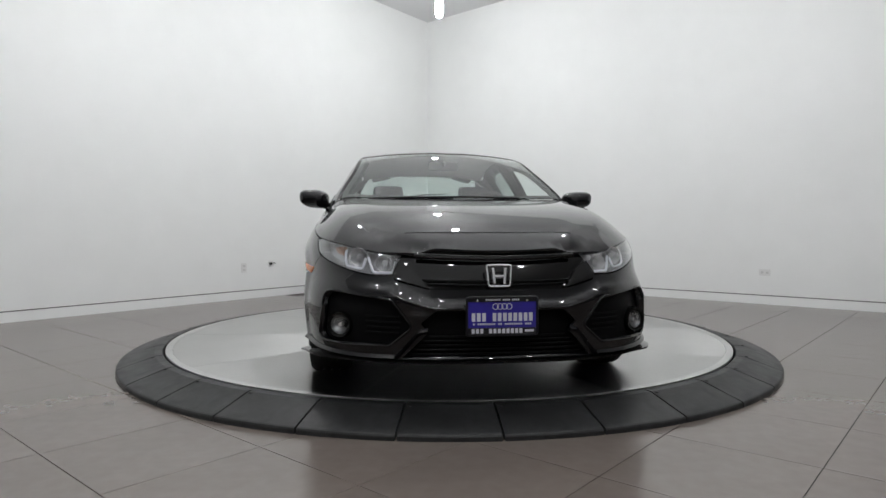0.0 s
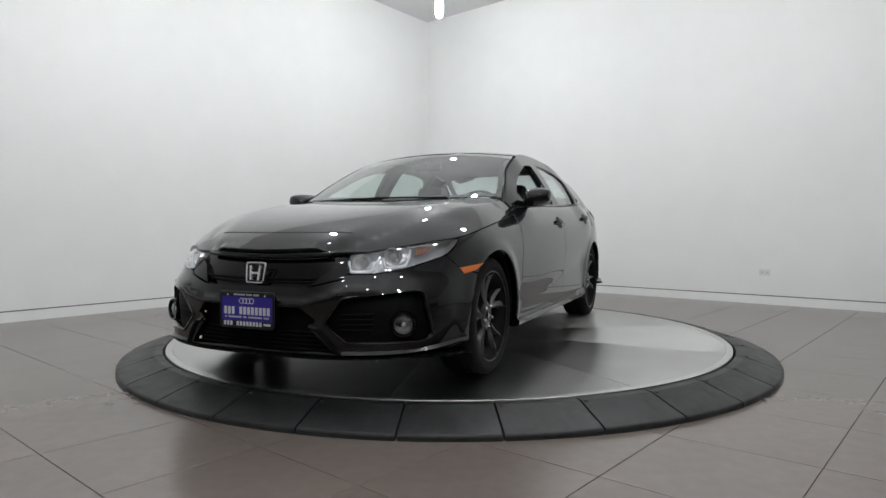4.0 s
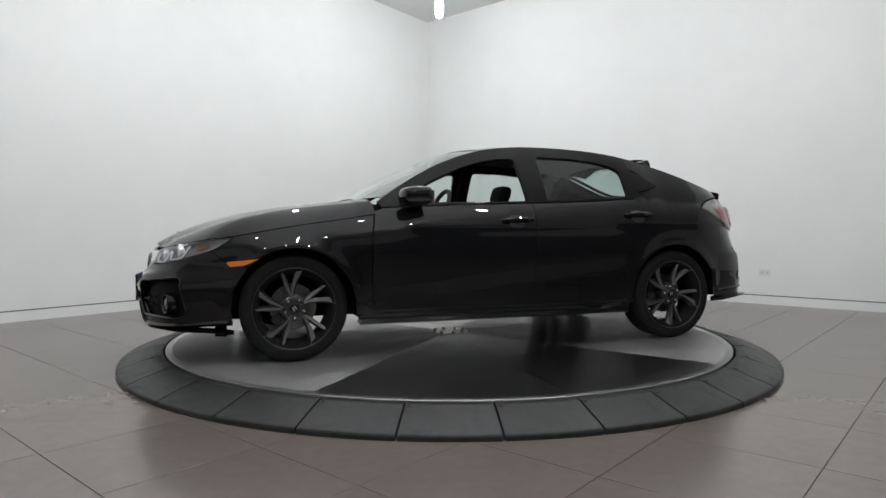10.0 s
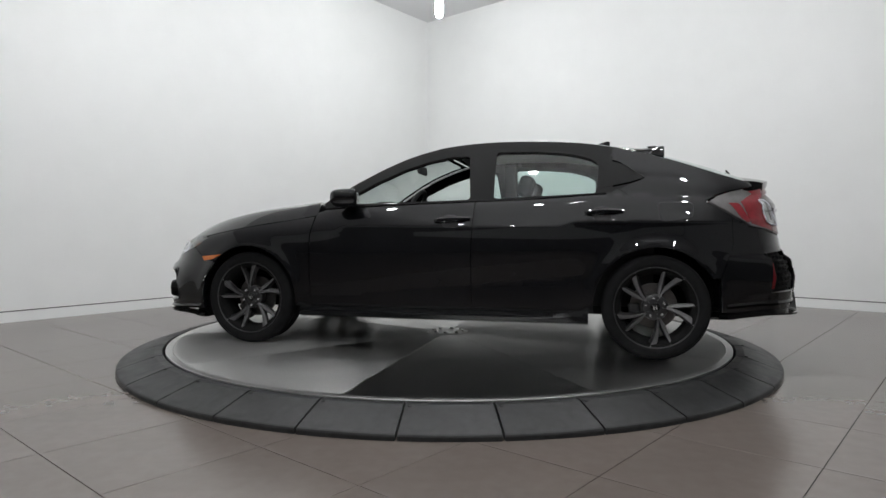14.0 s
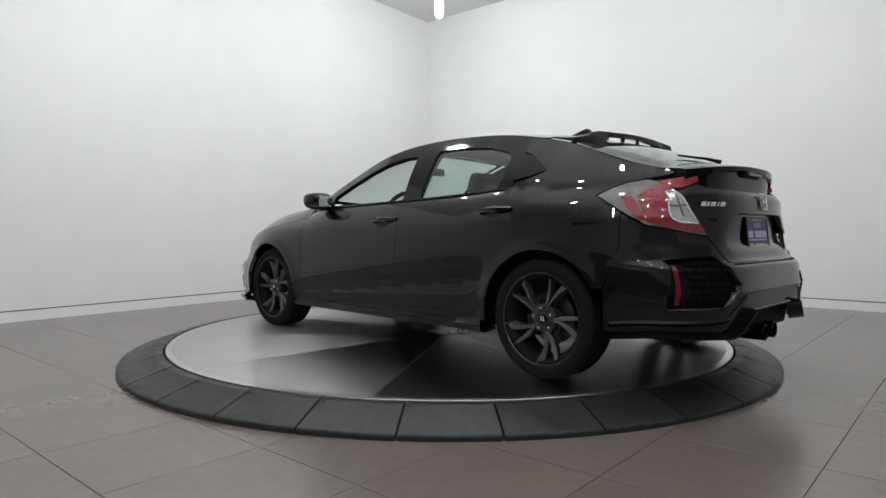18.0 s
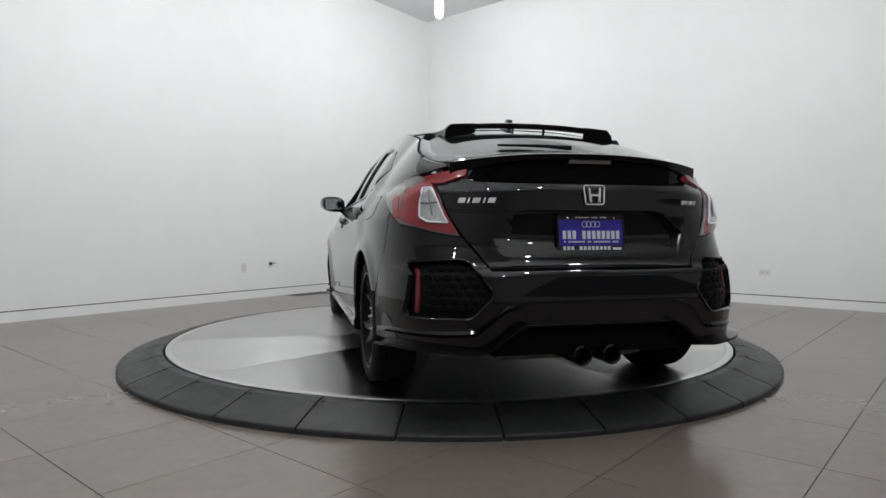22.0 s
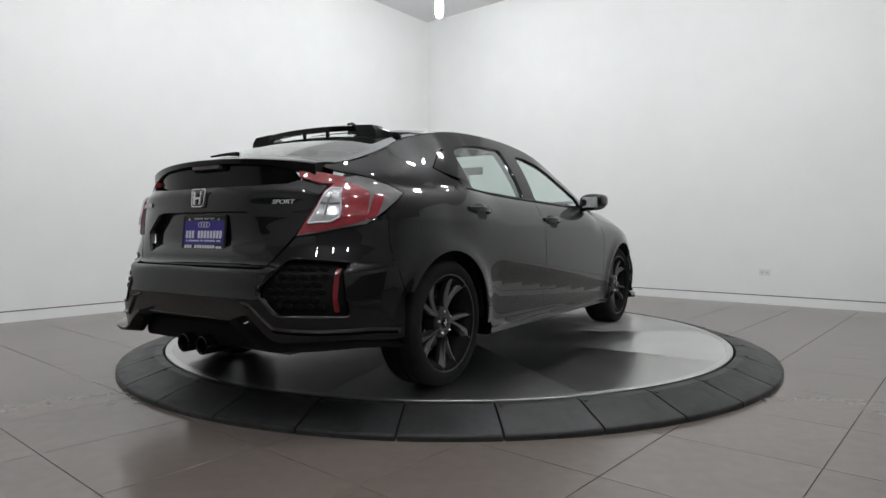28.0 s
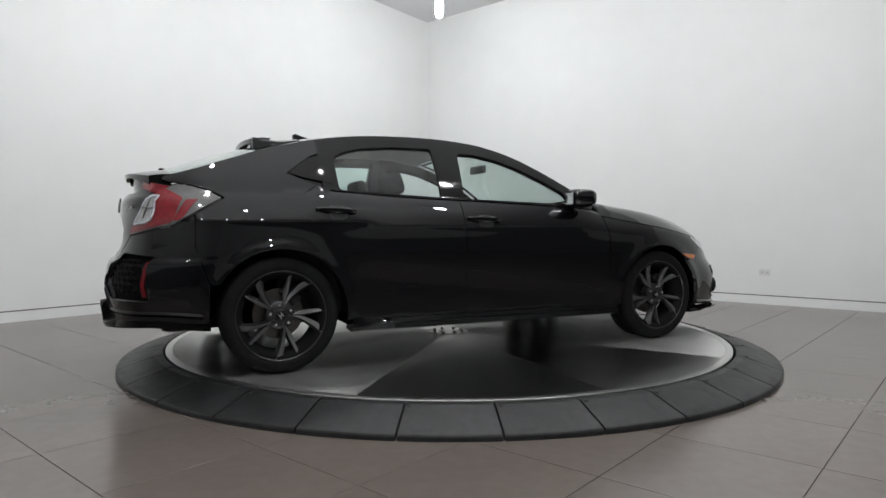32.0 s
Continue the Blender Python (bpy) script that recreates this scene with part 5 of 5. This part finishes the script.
    # roof spoiler with an open slot
    def roof_wing():
        own = bmesh.new()
        rows = []
        for yy in np.linspace(-0.44, 0.44, 37):
            q = abs(yy) / 0.44
            xt = -1.455 + 0.045 * q ** 3
            zc = 1.354 - 0.018 * q ** 2
            rows.append([own.verts.new(v) for v in ((xt + 0.085, yy, zc + 0.006), (xt + 0.03, yy, zc + 0.008), (xt, yy, zc), (xt + 0.006, yy, zc - 0.026), (xt + 0.05, yy, zc - 0.022))])
        for a, b in zip(rows[:-1], rows[1:]):
            for k in range(5):
                own.faces.new((a[k], b[k], b[(k + 1) % 5], a[(k + 1) % 5]))
        own.faces.new(rows[0])
        own.faces.new(rows[-1][::-1])
        return own
    rw = part("roof_spoiler", roof_wing(), M_GLOSS, car, "gloss black slotted roof spoiler", True)
    def horn():
        own = bmesh.new()
        rows = []
        for k in range(11):
            q = k / 10
            xx = -1.17 - 0.265 * q
            yo, yi = 0.515 - 0.035 * q, 0.44 - 0.125 * q
            zo, zi = (float(top_surf(np.array(xx), np.array(w))[2]) for w in (yo, yi))
            lift = float(step01(q))
            top = (zo + 0.004) * (1 - lift) + 1.340 * lift
            top_i = (zi + 0.005) * (1 - lift) + 1.350 * lift
            rows.append([own.verts.new(v) for v in ((xx, yo + 0.004, zo - 0.012), (xx, yo - 0.004, zo * 0.45 + top * 0.55), (xx, yo - 0.030, top), (xx, yi, top_i), (xx + 0.02 * q, yi - 0.004, zi - 0.008 + 0.012 * q))])
        for a, b in zip(rows[:-1], rows[1:]):
            for k in range(5):
                own.faces.new((a[k], b[k], b[(k + 1) % 5], a[(k + 1) % 5]))
        own.faces.new(rows[0])
        own.faces.new(rows[-1][::-1])
        return own
    sides("spoiler_horn", horn, M_GLOSS, car, smooth=True)
    for yy in (-0.09, 0.09):
        part("strut", box(-1.385, yy, 1.322, 0.025, 0.008, 0.03, 0.002), M_GLOSS, rw)
    # shark-fin aerial and rear wiper
    fin = prism([(-0.93, 1.395), (-1.10, 1.375), (-1.105, 1.435), (-1.085, 1.442)], -0.016, 0.016, Matrix.Rotation(radians(90), 4, "X"), bevel=0.006)
    part("aerial", fin, M_PAINT, car, "black shark-fin aerial")
    wip = lambda a: top_surf(np.array(a[0]), np.array(a[1])) + np.array([0, 0, 0.012])
    part("rear_wiper", tube([Vector(wip(q)) for q in ((-1.93, 0.0), (-1.90, 0.12), (-1.84, 0.33))], [0.012, 0.008, 0.005], 6), M_MATTE, car)


def build_sides():
    # sill skirts
    def skirt():
        own = bmesh.new()
        rows = []
        for xx in np.linspace(0.955, -0.955, 25):
            up = 0.085 * step01((-0.74 - xx) / 0.14)
            yb = float(side_y(xx, 0.28))
            rows.append([own.verts.new(v) for v in ((xx, yb - 0.03, 0.275 + up), (xx, yb - 0.004, 0.272 + up), (xx, yb - 0.006, 0.250 + up * 0.6), (xx, yb + 0.012, 0.240 + up * 0.2), (xx, yb + 0.006, 0.212), (xx, yb - 0.03, 0.200), (xx, yb - 0.14, 0.21))])
        for a, b in zip(rows[:-1], rows[1:]):
            for k in range(6):
                own.faces.new((a[k], b[k], b[k + 1], a[k + 1]))
        own.faces.new(rows[0])
        own.faces.new(rows[-1][::-1])
        return own
    sides("side_skirt", skirt, M_PAINT, car, "black side skirt")
    # door handles; the shade of each hollow is a dark sheet laid on the door
    for xx, zz in ((-0.085, 0.850), (-1.03, 0.893)):
        hollow = rounded([(xx + 0.048, zz + 0.036), (xx - 0.055, zz + 0.036), (xx - 0.06, zz - 0.048), (xx + 0.052, zz - 0.048)], 0.035)
        sheets = panel("handle_hollow", car, M_DARK, hollow, lambda a, z: side_surf(a, z) + np.stack([0 * a, 0 * a + 0.0012, 0 * a], -1), h=0.04, depth=0.003)
        def grip():
            pts = smooth_line([(xx + 0.10, zz - 0.004), (xx + 0.05, zz + 0.002), (xx, zz + 0.004), (xx - 0.05, zz + 0.006), (xx - 0.13, zz + 0.007)], 4)
            n = len(pts)
            own = bmesh.new()
            rows = []
            for i, (a, z) in enumerate(pts):
                s = i / (n - 1)
                o = 0.012 + 0.024 * math.sin(math.pi * min(1, max(0, s * 1.06))) ** 0.6
                hh = 0.013 + 0.008 * math.sin(math.pi * s)
                y0 = float(side_y(a, z))
                rows.append([own.verts.new(v) for v in ((a, y0 + o - 0.012, z + hh), (a, y0 + o, z + hh * 0.5), (a, y0 + o, z - hh * 0.5), (a, y0 + o - 0.012, z - hh))])
            for a, b in zip(rows[:-1], rows[1:]):
                for k in range(4):
                    own.faces.new((a[k], b[k], b[(k + 1) % 4], a[(k + 1) % 4]))
            own.faces.new(rows[0])
            own.faces.new(rows[-1][::-1])
            return own
        sides("door_handle", grip, M_PAINT, car)
    # mirrors
    def shell():
        own = bmesh.new()
        bmesh.ops.create_uvsphere(own, u_segments=24, v_segments=14, radius=1)
        for v in own.verts:
            p = v.co
            sx = 0.135 if p.x > 0 else 0.05
            k = 1 - 0.28 * max(0.0, p.y) * (1 if p.z < 0 else 0.5)
            v.co = Vector((math.copysign(abs(p.x) ** 0.62, p.x) * sx, math.copysign(abs(p.y) ** 0.6, p.y) * 0.092, math.copysign(abs(p.z) ** 0.6, p.z) * 0.062 * k + 0.012 * p.y))
        bmesh.ops.transform(own, matrix=Matrix.Translation((0.580, 0.912, 0.997)) @ Matrix.Rotation(radians(12), 4, "Z"), verts=own.verts)
        return own
    mr = sides("door_mirror", shell, M_PAINT, car, "black door mirror")
    for s, ob in zip((1, -1), mr):
        m = Matrix.Translation((0.529, s * 0.915, 0.995)) @ Matrix.Rotation(radians(16 * s), 4, "Z")
        part("mirror_glass", box(0, 0, 0, 0.004, 0.130, 0.080, 0.0015, m), M_CHROME, ob, "mirror glass")
        part("mirror_foot", tube([(0.60, s * 0.765, 0.925), (0.595, s * 0.80, 0.938), (0.58, s * 0.86, 0.962)], [0.035, 0.026, 0.028], 10), M_GLOSS, ob, smooth=True)
    # sail panel under the mirror
    panel("sail_panel", car, M_GLOSS, [(0.81, 0.932), (0.585, 0.948), (0.585, 1.025)], lambda a, z: side_surf(a, z) + np.stack([0 * a, 0 * a + 0.003, 0 * a], -1), h=0.05, depth=0.006)
    # wheel housings and floor pan
    for wx in (AXLE_F, AXLE_R):
        for s in (1, -1):
            m = pose(wx, s * 0.70, 0.33, 90, 0, 0)
            span = (radians(-4), radians(184))
            bm = lathe([(0.375, -0.165), (0.380, 0.165)], 40, m, arc=span)
            inner = lathe([(0.0, 0.165 * s), (0.38, 0.165 * s)], 40, m, bm, arc=span)
            part("wheel_housing", inner, M_MATTE, car)
    part("floor_pan", box(0, 0, 0.27, 3.9, 1.10, 0.09, 0.03), M_MATTE, car)
    part("floor_pan", box(0, 0, 0.255, 1.88, 1.60, 0.07, 0.02), M_MATTE, car)
    part("engine_block", box(1.55, 0, 0.50, 0.80, 0.80, 0.36, 0.06), M_MATTE, car)
    part("boot_tub", box(-1.86, 0, 0.45, 0.42, 1.15, 0.38, 0.05), M_MATTE, car)
    for wx in (AXLE_F, AXLE_R):
        part("axle_beam", tube([(wx, -0.72, 0.30), (wx, 0.72, 0.30)], 0.035, 8), M_DARK, car)
    def front_baffle():
        return prism([(1.735, 0.16), (1.735, 0.30), (1.80, 0.30), (1.80, 0.165)], 0.56, 0.80, Matrix.Rotation(radians(90), 4, "X") @ Matrix.Diagonal((1, 1, -1, 1)))
    sides("tyre_deflector", front_baffle, M_MATTE, car, smooth=False)


# ---- wheels ----
def build_wheel():
    """One wheel, hub at the origin, its face to +z."""
    root = new("wheel")
    R = 0.318
    prof = [(0.232, -0.100), (0.245, -0.106), (0.285, -0.110), (0.303, -0.105), (R - 0.004, -0.094), (R, -0.082)]
    for c in (-0.045, 0.0, 0.045):
        prof += [(R, c - 0.008), (R - 0.007, c - 0.006), (R - 0.007, c + 0.006), (R, c + 0.008)]
    prof += [(R, 0.080), (R - 0.004, 0.091), (0.306, 0.101), (0.300, 0.1035), (0.298, 0.1055), (0.285, 0.1085), (0.266, 0.110), (0.262, 0.1085), (0.252, 0.1065), (0.244, 0.100)]
    part("tyre", lathe(prof, 64), M_TYRE, root, "black low-profile tyre", True)
    rim = part("rim", lathe([(0.234, -0.105), (0.215, -0.09), (0.195, -0.02), (0.198, 0.03), (0.213, 0.075), (0.228, 0.092), (0.242, 0.094), (0.2475, 0.099), (0.246, 0.104), (0.240, 0.102)], 64), M_WELL, root, "black alloy rim barrel", True)
    part("lip", lathe([(0.2478, 0.099), (0.2475, 0.105), (0.243, 0.106), (0.239, 0.102)], 64), M_RIM, rim, smooth=True)
    for k in range(5):
        for s, bend in ((-1, 0.16), (1, 0.16)):
            own = bmesh.new()
            rows = []
            for i in range(9):
                t = i / 8
                mid = radians(72 * k + 18)
                if s < 0:
                    # broad blade, swinging from the hub to the rim and widening outwards
                    r = 0.040 + 0.203 * t
                    ang = mid + radians(10 - 24 * t ** 0.8)
                    w = 0.009 + 0.013 * t + 0.010 * t ** 3
                else:
                    # slim blade, near radial, widest a third of the way out
                    r = 0.066 + 0.177 * t
                    ang = mid + radians(12 + 3 * t)
                    w = float(np.interp(t, (0, 0.3, 0.45, 1), (0.005, 0.0185, 0.0175, 0.0105)))
                zt = 0.078 + 0.018 * t - 0.013 * math.sin(math.pi * t)
                c, sn = math.cos(ang), math.sin(ang)
                def at(off, z, rr=r):
                    return own.verts.new((rr * c - off * sn, rr * sn + off * c, z))
                rows.append([at(-w, zt - 0.020), at(-w * 0.25, zt), at(w * 0.8, zt - 0.006), at(w, zt - 0.012), at(w * 0.8, zt - 0.045), at(-w * 0.8, zt - 0.045)])
            for a, b in zip(rows[:-1], rows[1:]):
                for j in range(6):
                    f = own.faces.new((a[j], b[j], b[(j + 1) % 6], a[(j + 1) % 6]))
                    f.material_index = 1 if j in (1, 2) else 0
            own.faces.new(rows[0][::-1])
            own.faces.new(rows[-1])
            sp = part("spoke", own, M_RIM, root)
            sp.data.materials.append(M_RIM_FACE)
    hub = part("hub", lathe([(0, 0.078), (0.030, 0.078), (0.034, 0.075), (0.060, 0.076), (0.078, 0.066), (0.082, 0.03), (0.07, 0.0), (0, 0.0)], 40), M_RIM, root, smooth=True)
    part("centre_cap", lathe([(0, 0.083), (0.022, 0.082), (0.029, 0.077)], 24), M_GLOSS, hub, smooth=True)
    for s in (-1, 1):
        part("cap_mark", box(s * 0.008, 0, 0.0835, 0.006, 0.026, 0.002), M_CHROME, hub)
    part("cap_mark", box(0, 0, 0.0835, 0.012, 0.005, 0.002), M_CHROME, hub)
    for k in range(5):
        a = radians(72 * k + 54)
        part("lug_nut", lathe([(0, 0.088), (0.006, 0.088), (0.009, 0.083), (0.009, 0.066)], 6, Matrix.Translation((0.0572 * math.cos(a), 0.0572 * math.sin(a), 0))), M_CHROME, root)
    part("brake_disc", lathe([(0.07, -0.01), (0.14, -0.01), (0.14, -0.03), (0.07, -0.03)], 40), M_BRAKE, root, "steel brake disc")
    part("caliper", box(0.118, 0.03, -0.012, 0.07, 0.12, 0.06, 0.015), M_DARK, root)
    return root


def build_wheels():
    w = build_wheel()
    places = [(AXLE_F, 0.770, 1, 39), (AXLE_R, 0.776, 1, 8), (AXLE_F, -0.770, -1, 29), (AXLE_R, -0.776, -1, 43.5)]
    first = True
    for x, yy, s, spin in places:
        m = Matrix.Translation((x, yy, WHEEL_Z)) @ Matrix.Rotation(radians(-90 * s), 4, "X") @ Matrix.Rotation(radians(spin), 4, "Z")
        if first:
            w.parent = car
            w.matrix_basis = m
            first = False
        else:
            copy_thing(w, m)


# ---- cabin ----
def build_cabin():
    part("headliner", sheet_like_headliner(), M_HEADLINER, car, smooth=True)
    dash = part("dashboard", box(0.62, 0, 0.83, 0.42, 1.36, 0.26, 0.07), M_CABIN, car)
    part("instrument_hood", box(0.47, 0.36, 0.955, 0.16, 0.36, 0.07, 0.03), M_CABIN, dash)
    part("console", box(0.05, 0, 0.55, 0.9, 0.26, 0.34, 0.05), M_CABIN, car)
    m = pose(0.30, 0.37, 0.90, 0, 66, 0)
    sw = part("steering_wheel", tube([(0.182 * math.cos(2 * math.pi * k / 36), 0.182 * math.sin(2 * math.pi * k / 36), 0) for k in range(36)], 0.016, 10, m=m, closed=True), M_CABIN, car, "black steering wheel", True)
    part("boss", box(0, 0, -0.01, 0.16, 0.14, 0.05, 0.02, m), M_CABIN, sw)
    part("wheel_spoke", box(0, 0, -0.005, 0.05, 0.34, 0.02, 0.006, m), M_CABIN, sw)
    part("wheel_spoke", box(0.09, 0, -0.005, 0.17, 0.04, 0.02, 0.006, m), M_CABIN, sw)
    for s in (1, -1):
        seat = part("front_seat", box(-0.12, s * 0.37, 0.52, 0.54, 0.50, 0.20, 0.07), M_CLOTH, car, "black cloth bucket seat")
        lean = Matrix.Translation((-0.36, s * 0.37, 0.55)) @ Matrix.Rotation(radians(-17), 4, "Y")
        part("backrest", box(0, 0, 0.22, 0.14, 0.48, 0.50, 0.07, lean, seg=3), M_CLOTH, seat, smooth=True)
        part("headrest", box(0.0, 0, 0.565, 0.10, 0.26, 0.15, 0.05, lean, seg=3), M_CLOTH, seat, smooth=True)
        for k in (-0.06, 0.06):
            part("headrest_post", tube([lean @ Vector((0, k, 0.44)), lean @ Vector((0, k, 0.52))], 0.006, 6), M_CHROME, seat)
    bench = part("rear_bench", box(-0.98, 0, 0.56, 0.50, 1.30, 0.16, 0.06), M_CLOTH, car, "black cloth rear bench")
    lean = Matrix.Translation((-1.22, 0, 0.60)) @ Matrix.Rotation(radians(-24), 4, "Y")
    part("backrest", box(0, 0, 0.21, 0.14, 1.28, 0.46, 0.06, lean), M_CLOTH, bench)
    for yy in (-0.38, 0, 0.38):
        part("headrest", box(0, yy, 0.49 if yy else 0.46, 0.10, 0.24, 0.11, 0.04, lean, seg=3), M_CLOTH, bench, smooth=True)
    part("parcel_shelf", box(-1.70, 0, 0.93, 0.55, 1.12, 0.03, 0.01), M_CABIN, car)
    # inner door cards and inner pillars
    def card():
        own = bmesh.new()
        rows = []
        for xx in np.linspace(0.80, -1.35, 22):
            zb = float(belt_z(xx)) - 0.015
            rows.append([own.verts.new(v) for v in ((xx, float(side_y(xx, zb)) - 0.03, zb), (xx, float(side_y(xx, zb)) - 0.09, zb - 0.01), (xx, float(side_y(xx, 0.75)) - 0.12, 0.72), (xx, 0.70, 0.30))])
        for a, b in zip(rows[:-1], rows[1:]):
            for k in range(3):
                own.faces.new((a[k], b[k], b[k + 1], a[k + 1]))
        return own
    sides("door_card", card, M_CABIN, car)
    for x0, x1, z1 in ((-0.27, -0.30, 1.33), (-1.10, -1.30, 1.30)):
        def pillar():
            own = bmesh.new()
            rows = []
            for k in range(7):
                z = 0.97 + (z1 - 0.97) * k / 6
                xx = x0 + (x1 - x0) * k / 6
                yy = float(side_y(xx, z)) - 0.025
                rows.append([own.verts.new(v) for v in ((xx + 0.055, yy, z), (xx + 0.04, yy - 0.05, z), (xx - 0.04, yy - 0.05, z), (xx - 0.055, yy, z))])
            for a, b in zip(rows[:-1], rows[1:]):
                for j in range(3):
                    own.faces.new((a[j], b[j], b[j + 1], a[j + 1]))
            return own
        sides("pillar_trim", pillar, M_CABIN, car)
    part("rear_view_mirror", box(0.33, 0, 1.255, 0.03, 0.22, 0.06, 0.012), M_CABIN, car)
    part("mirror_stem", tube([(0.34, 0, 1.26), (0.36, 0, 1.285)], 0.012, 8), M_CABIN, car)
    # windscreen wipers
    for p0, p1 in (((0.925, 0.42), (0.945, -0.16)), ((0.965, -0.02), (0.885, -0.56))):
        q0 = top_surf(np.array(p0[0]), np.array(p0[1])) + np.array([0, 0, 0.006])
        q1 = top_surf(np.array(p1[0]), np.array(p1[1])) + np.array([0, 0, 0.004])
        part("wiper", tube([Vector(q0), (Vector(q0) + Vector(q1)) / 2 + Vector((0, 0, 0.004)), Vector(q1)], [0.007, 0.006, 0.004], 6), M_MATTE, car)


def sheet_like_headliner():
    own = bmesh.new()
    rows = []
    for xx in np.linspace(0.05, -1.25, 16):
        ry = float(rail_y(xx))
        row = []
        for q in np.linspace(-1, 1, 13):
            yy = q * (ry - 0.03)
            row.append(own.verts.new((xx, yy, float(top_surf(np.array(xx), np.array(yy))[2]) - 0.03)))
        rows.append(row)
    for a, b in zip(rows[:-1], rows[1:]):
        for k in range(12):
            own.faces.new((a[k], a[k + 1], b[k + 1], b[k]))
    return own


build_body()
build_nose()
build_tail()
build_sides()
build_wheels()
build_cabin()
dealer_plate(car, frame_matrix((2.290, 0, 0.413), (0, 1, 0), (1, 0, 0.0)))
part("plate_bracket", box(2.262, 0, 0.415, 0.05, 0.30, 0.13, 0.01), M_MATTE, car)
emblem(car, frame_matrix((2.228, 0, 0.583), (0, 1, 0), (0.98, 0, 0.15)), 0.112)

turntable = build_turntable()
ring = build_ring()
floor_tiles()


# ---- movement: car and disc turn together ----
def car_heading(t):
    return -82.14 - 7.884 * t


def motions():
    car_rows, disc_rows = [], []
    off = Vector((-0.107, -0.066, 0))
    for k in range(65):
        t = k / 2
        m = Matrix.Rotation(radians(car_heading(t)), 4, "Z")
        c = m @ off
        car_rows.append((t, Matrix.Translation((c.x, c.y, DISC_Z)) @ m))
        disc_rows.append((t, Matrix.Translation((0, 0, DISC_Z)) @ m))
    walk(car, car_rows)
    walk(turntable, disc_rows)


motions()
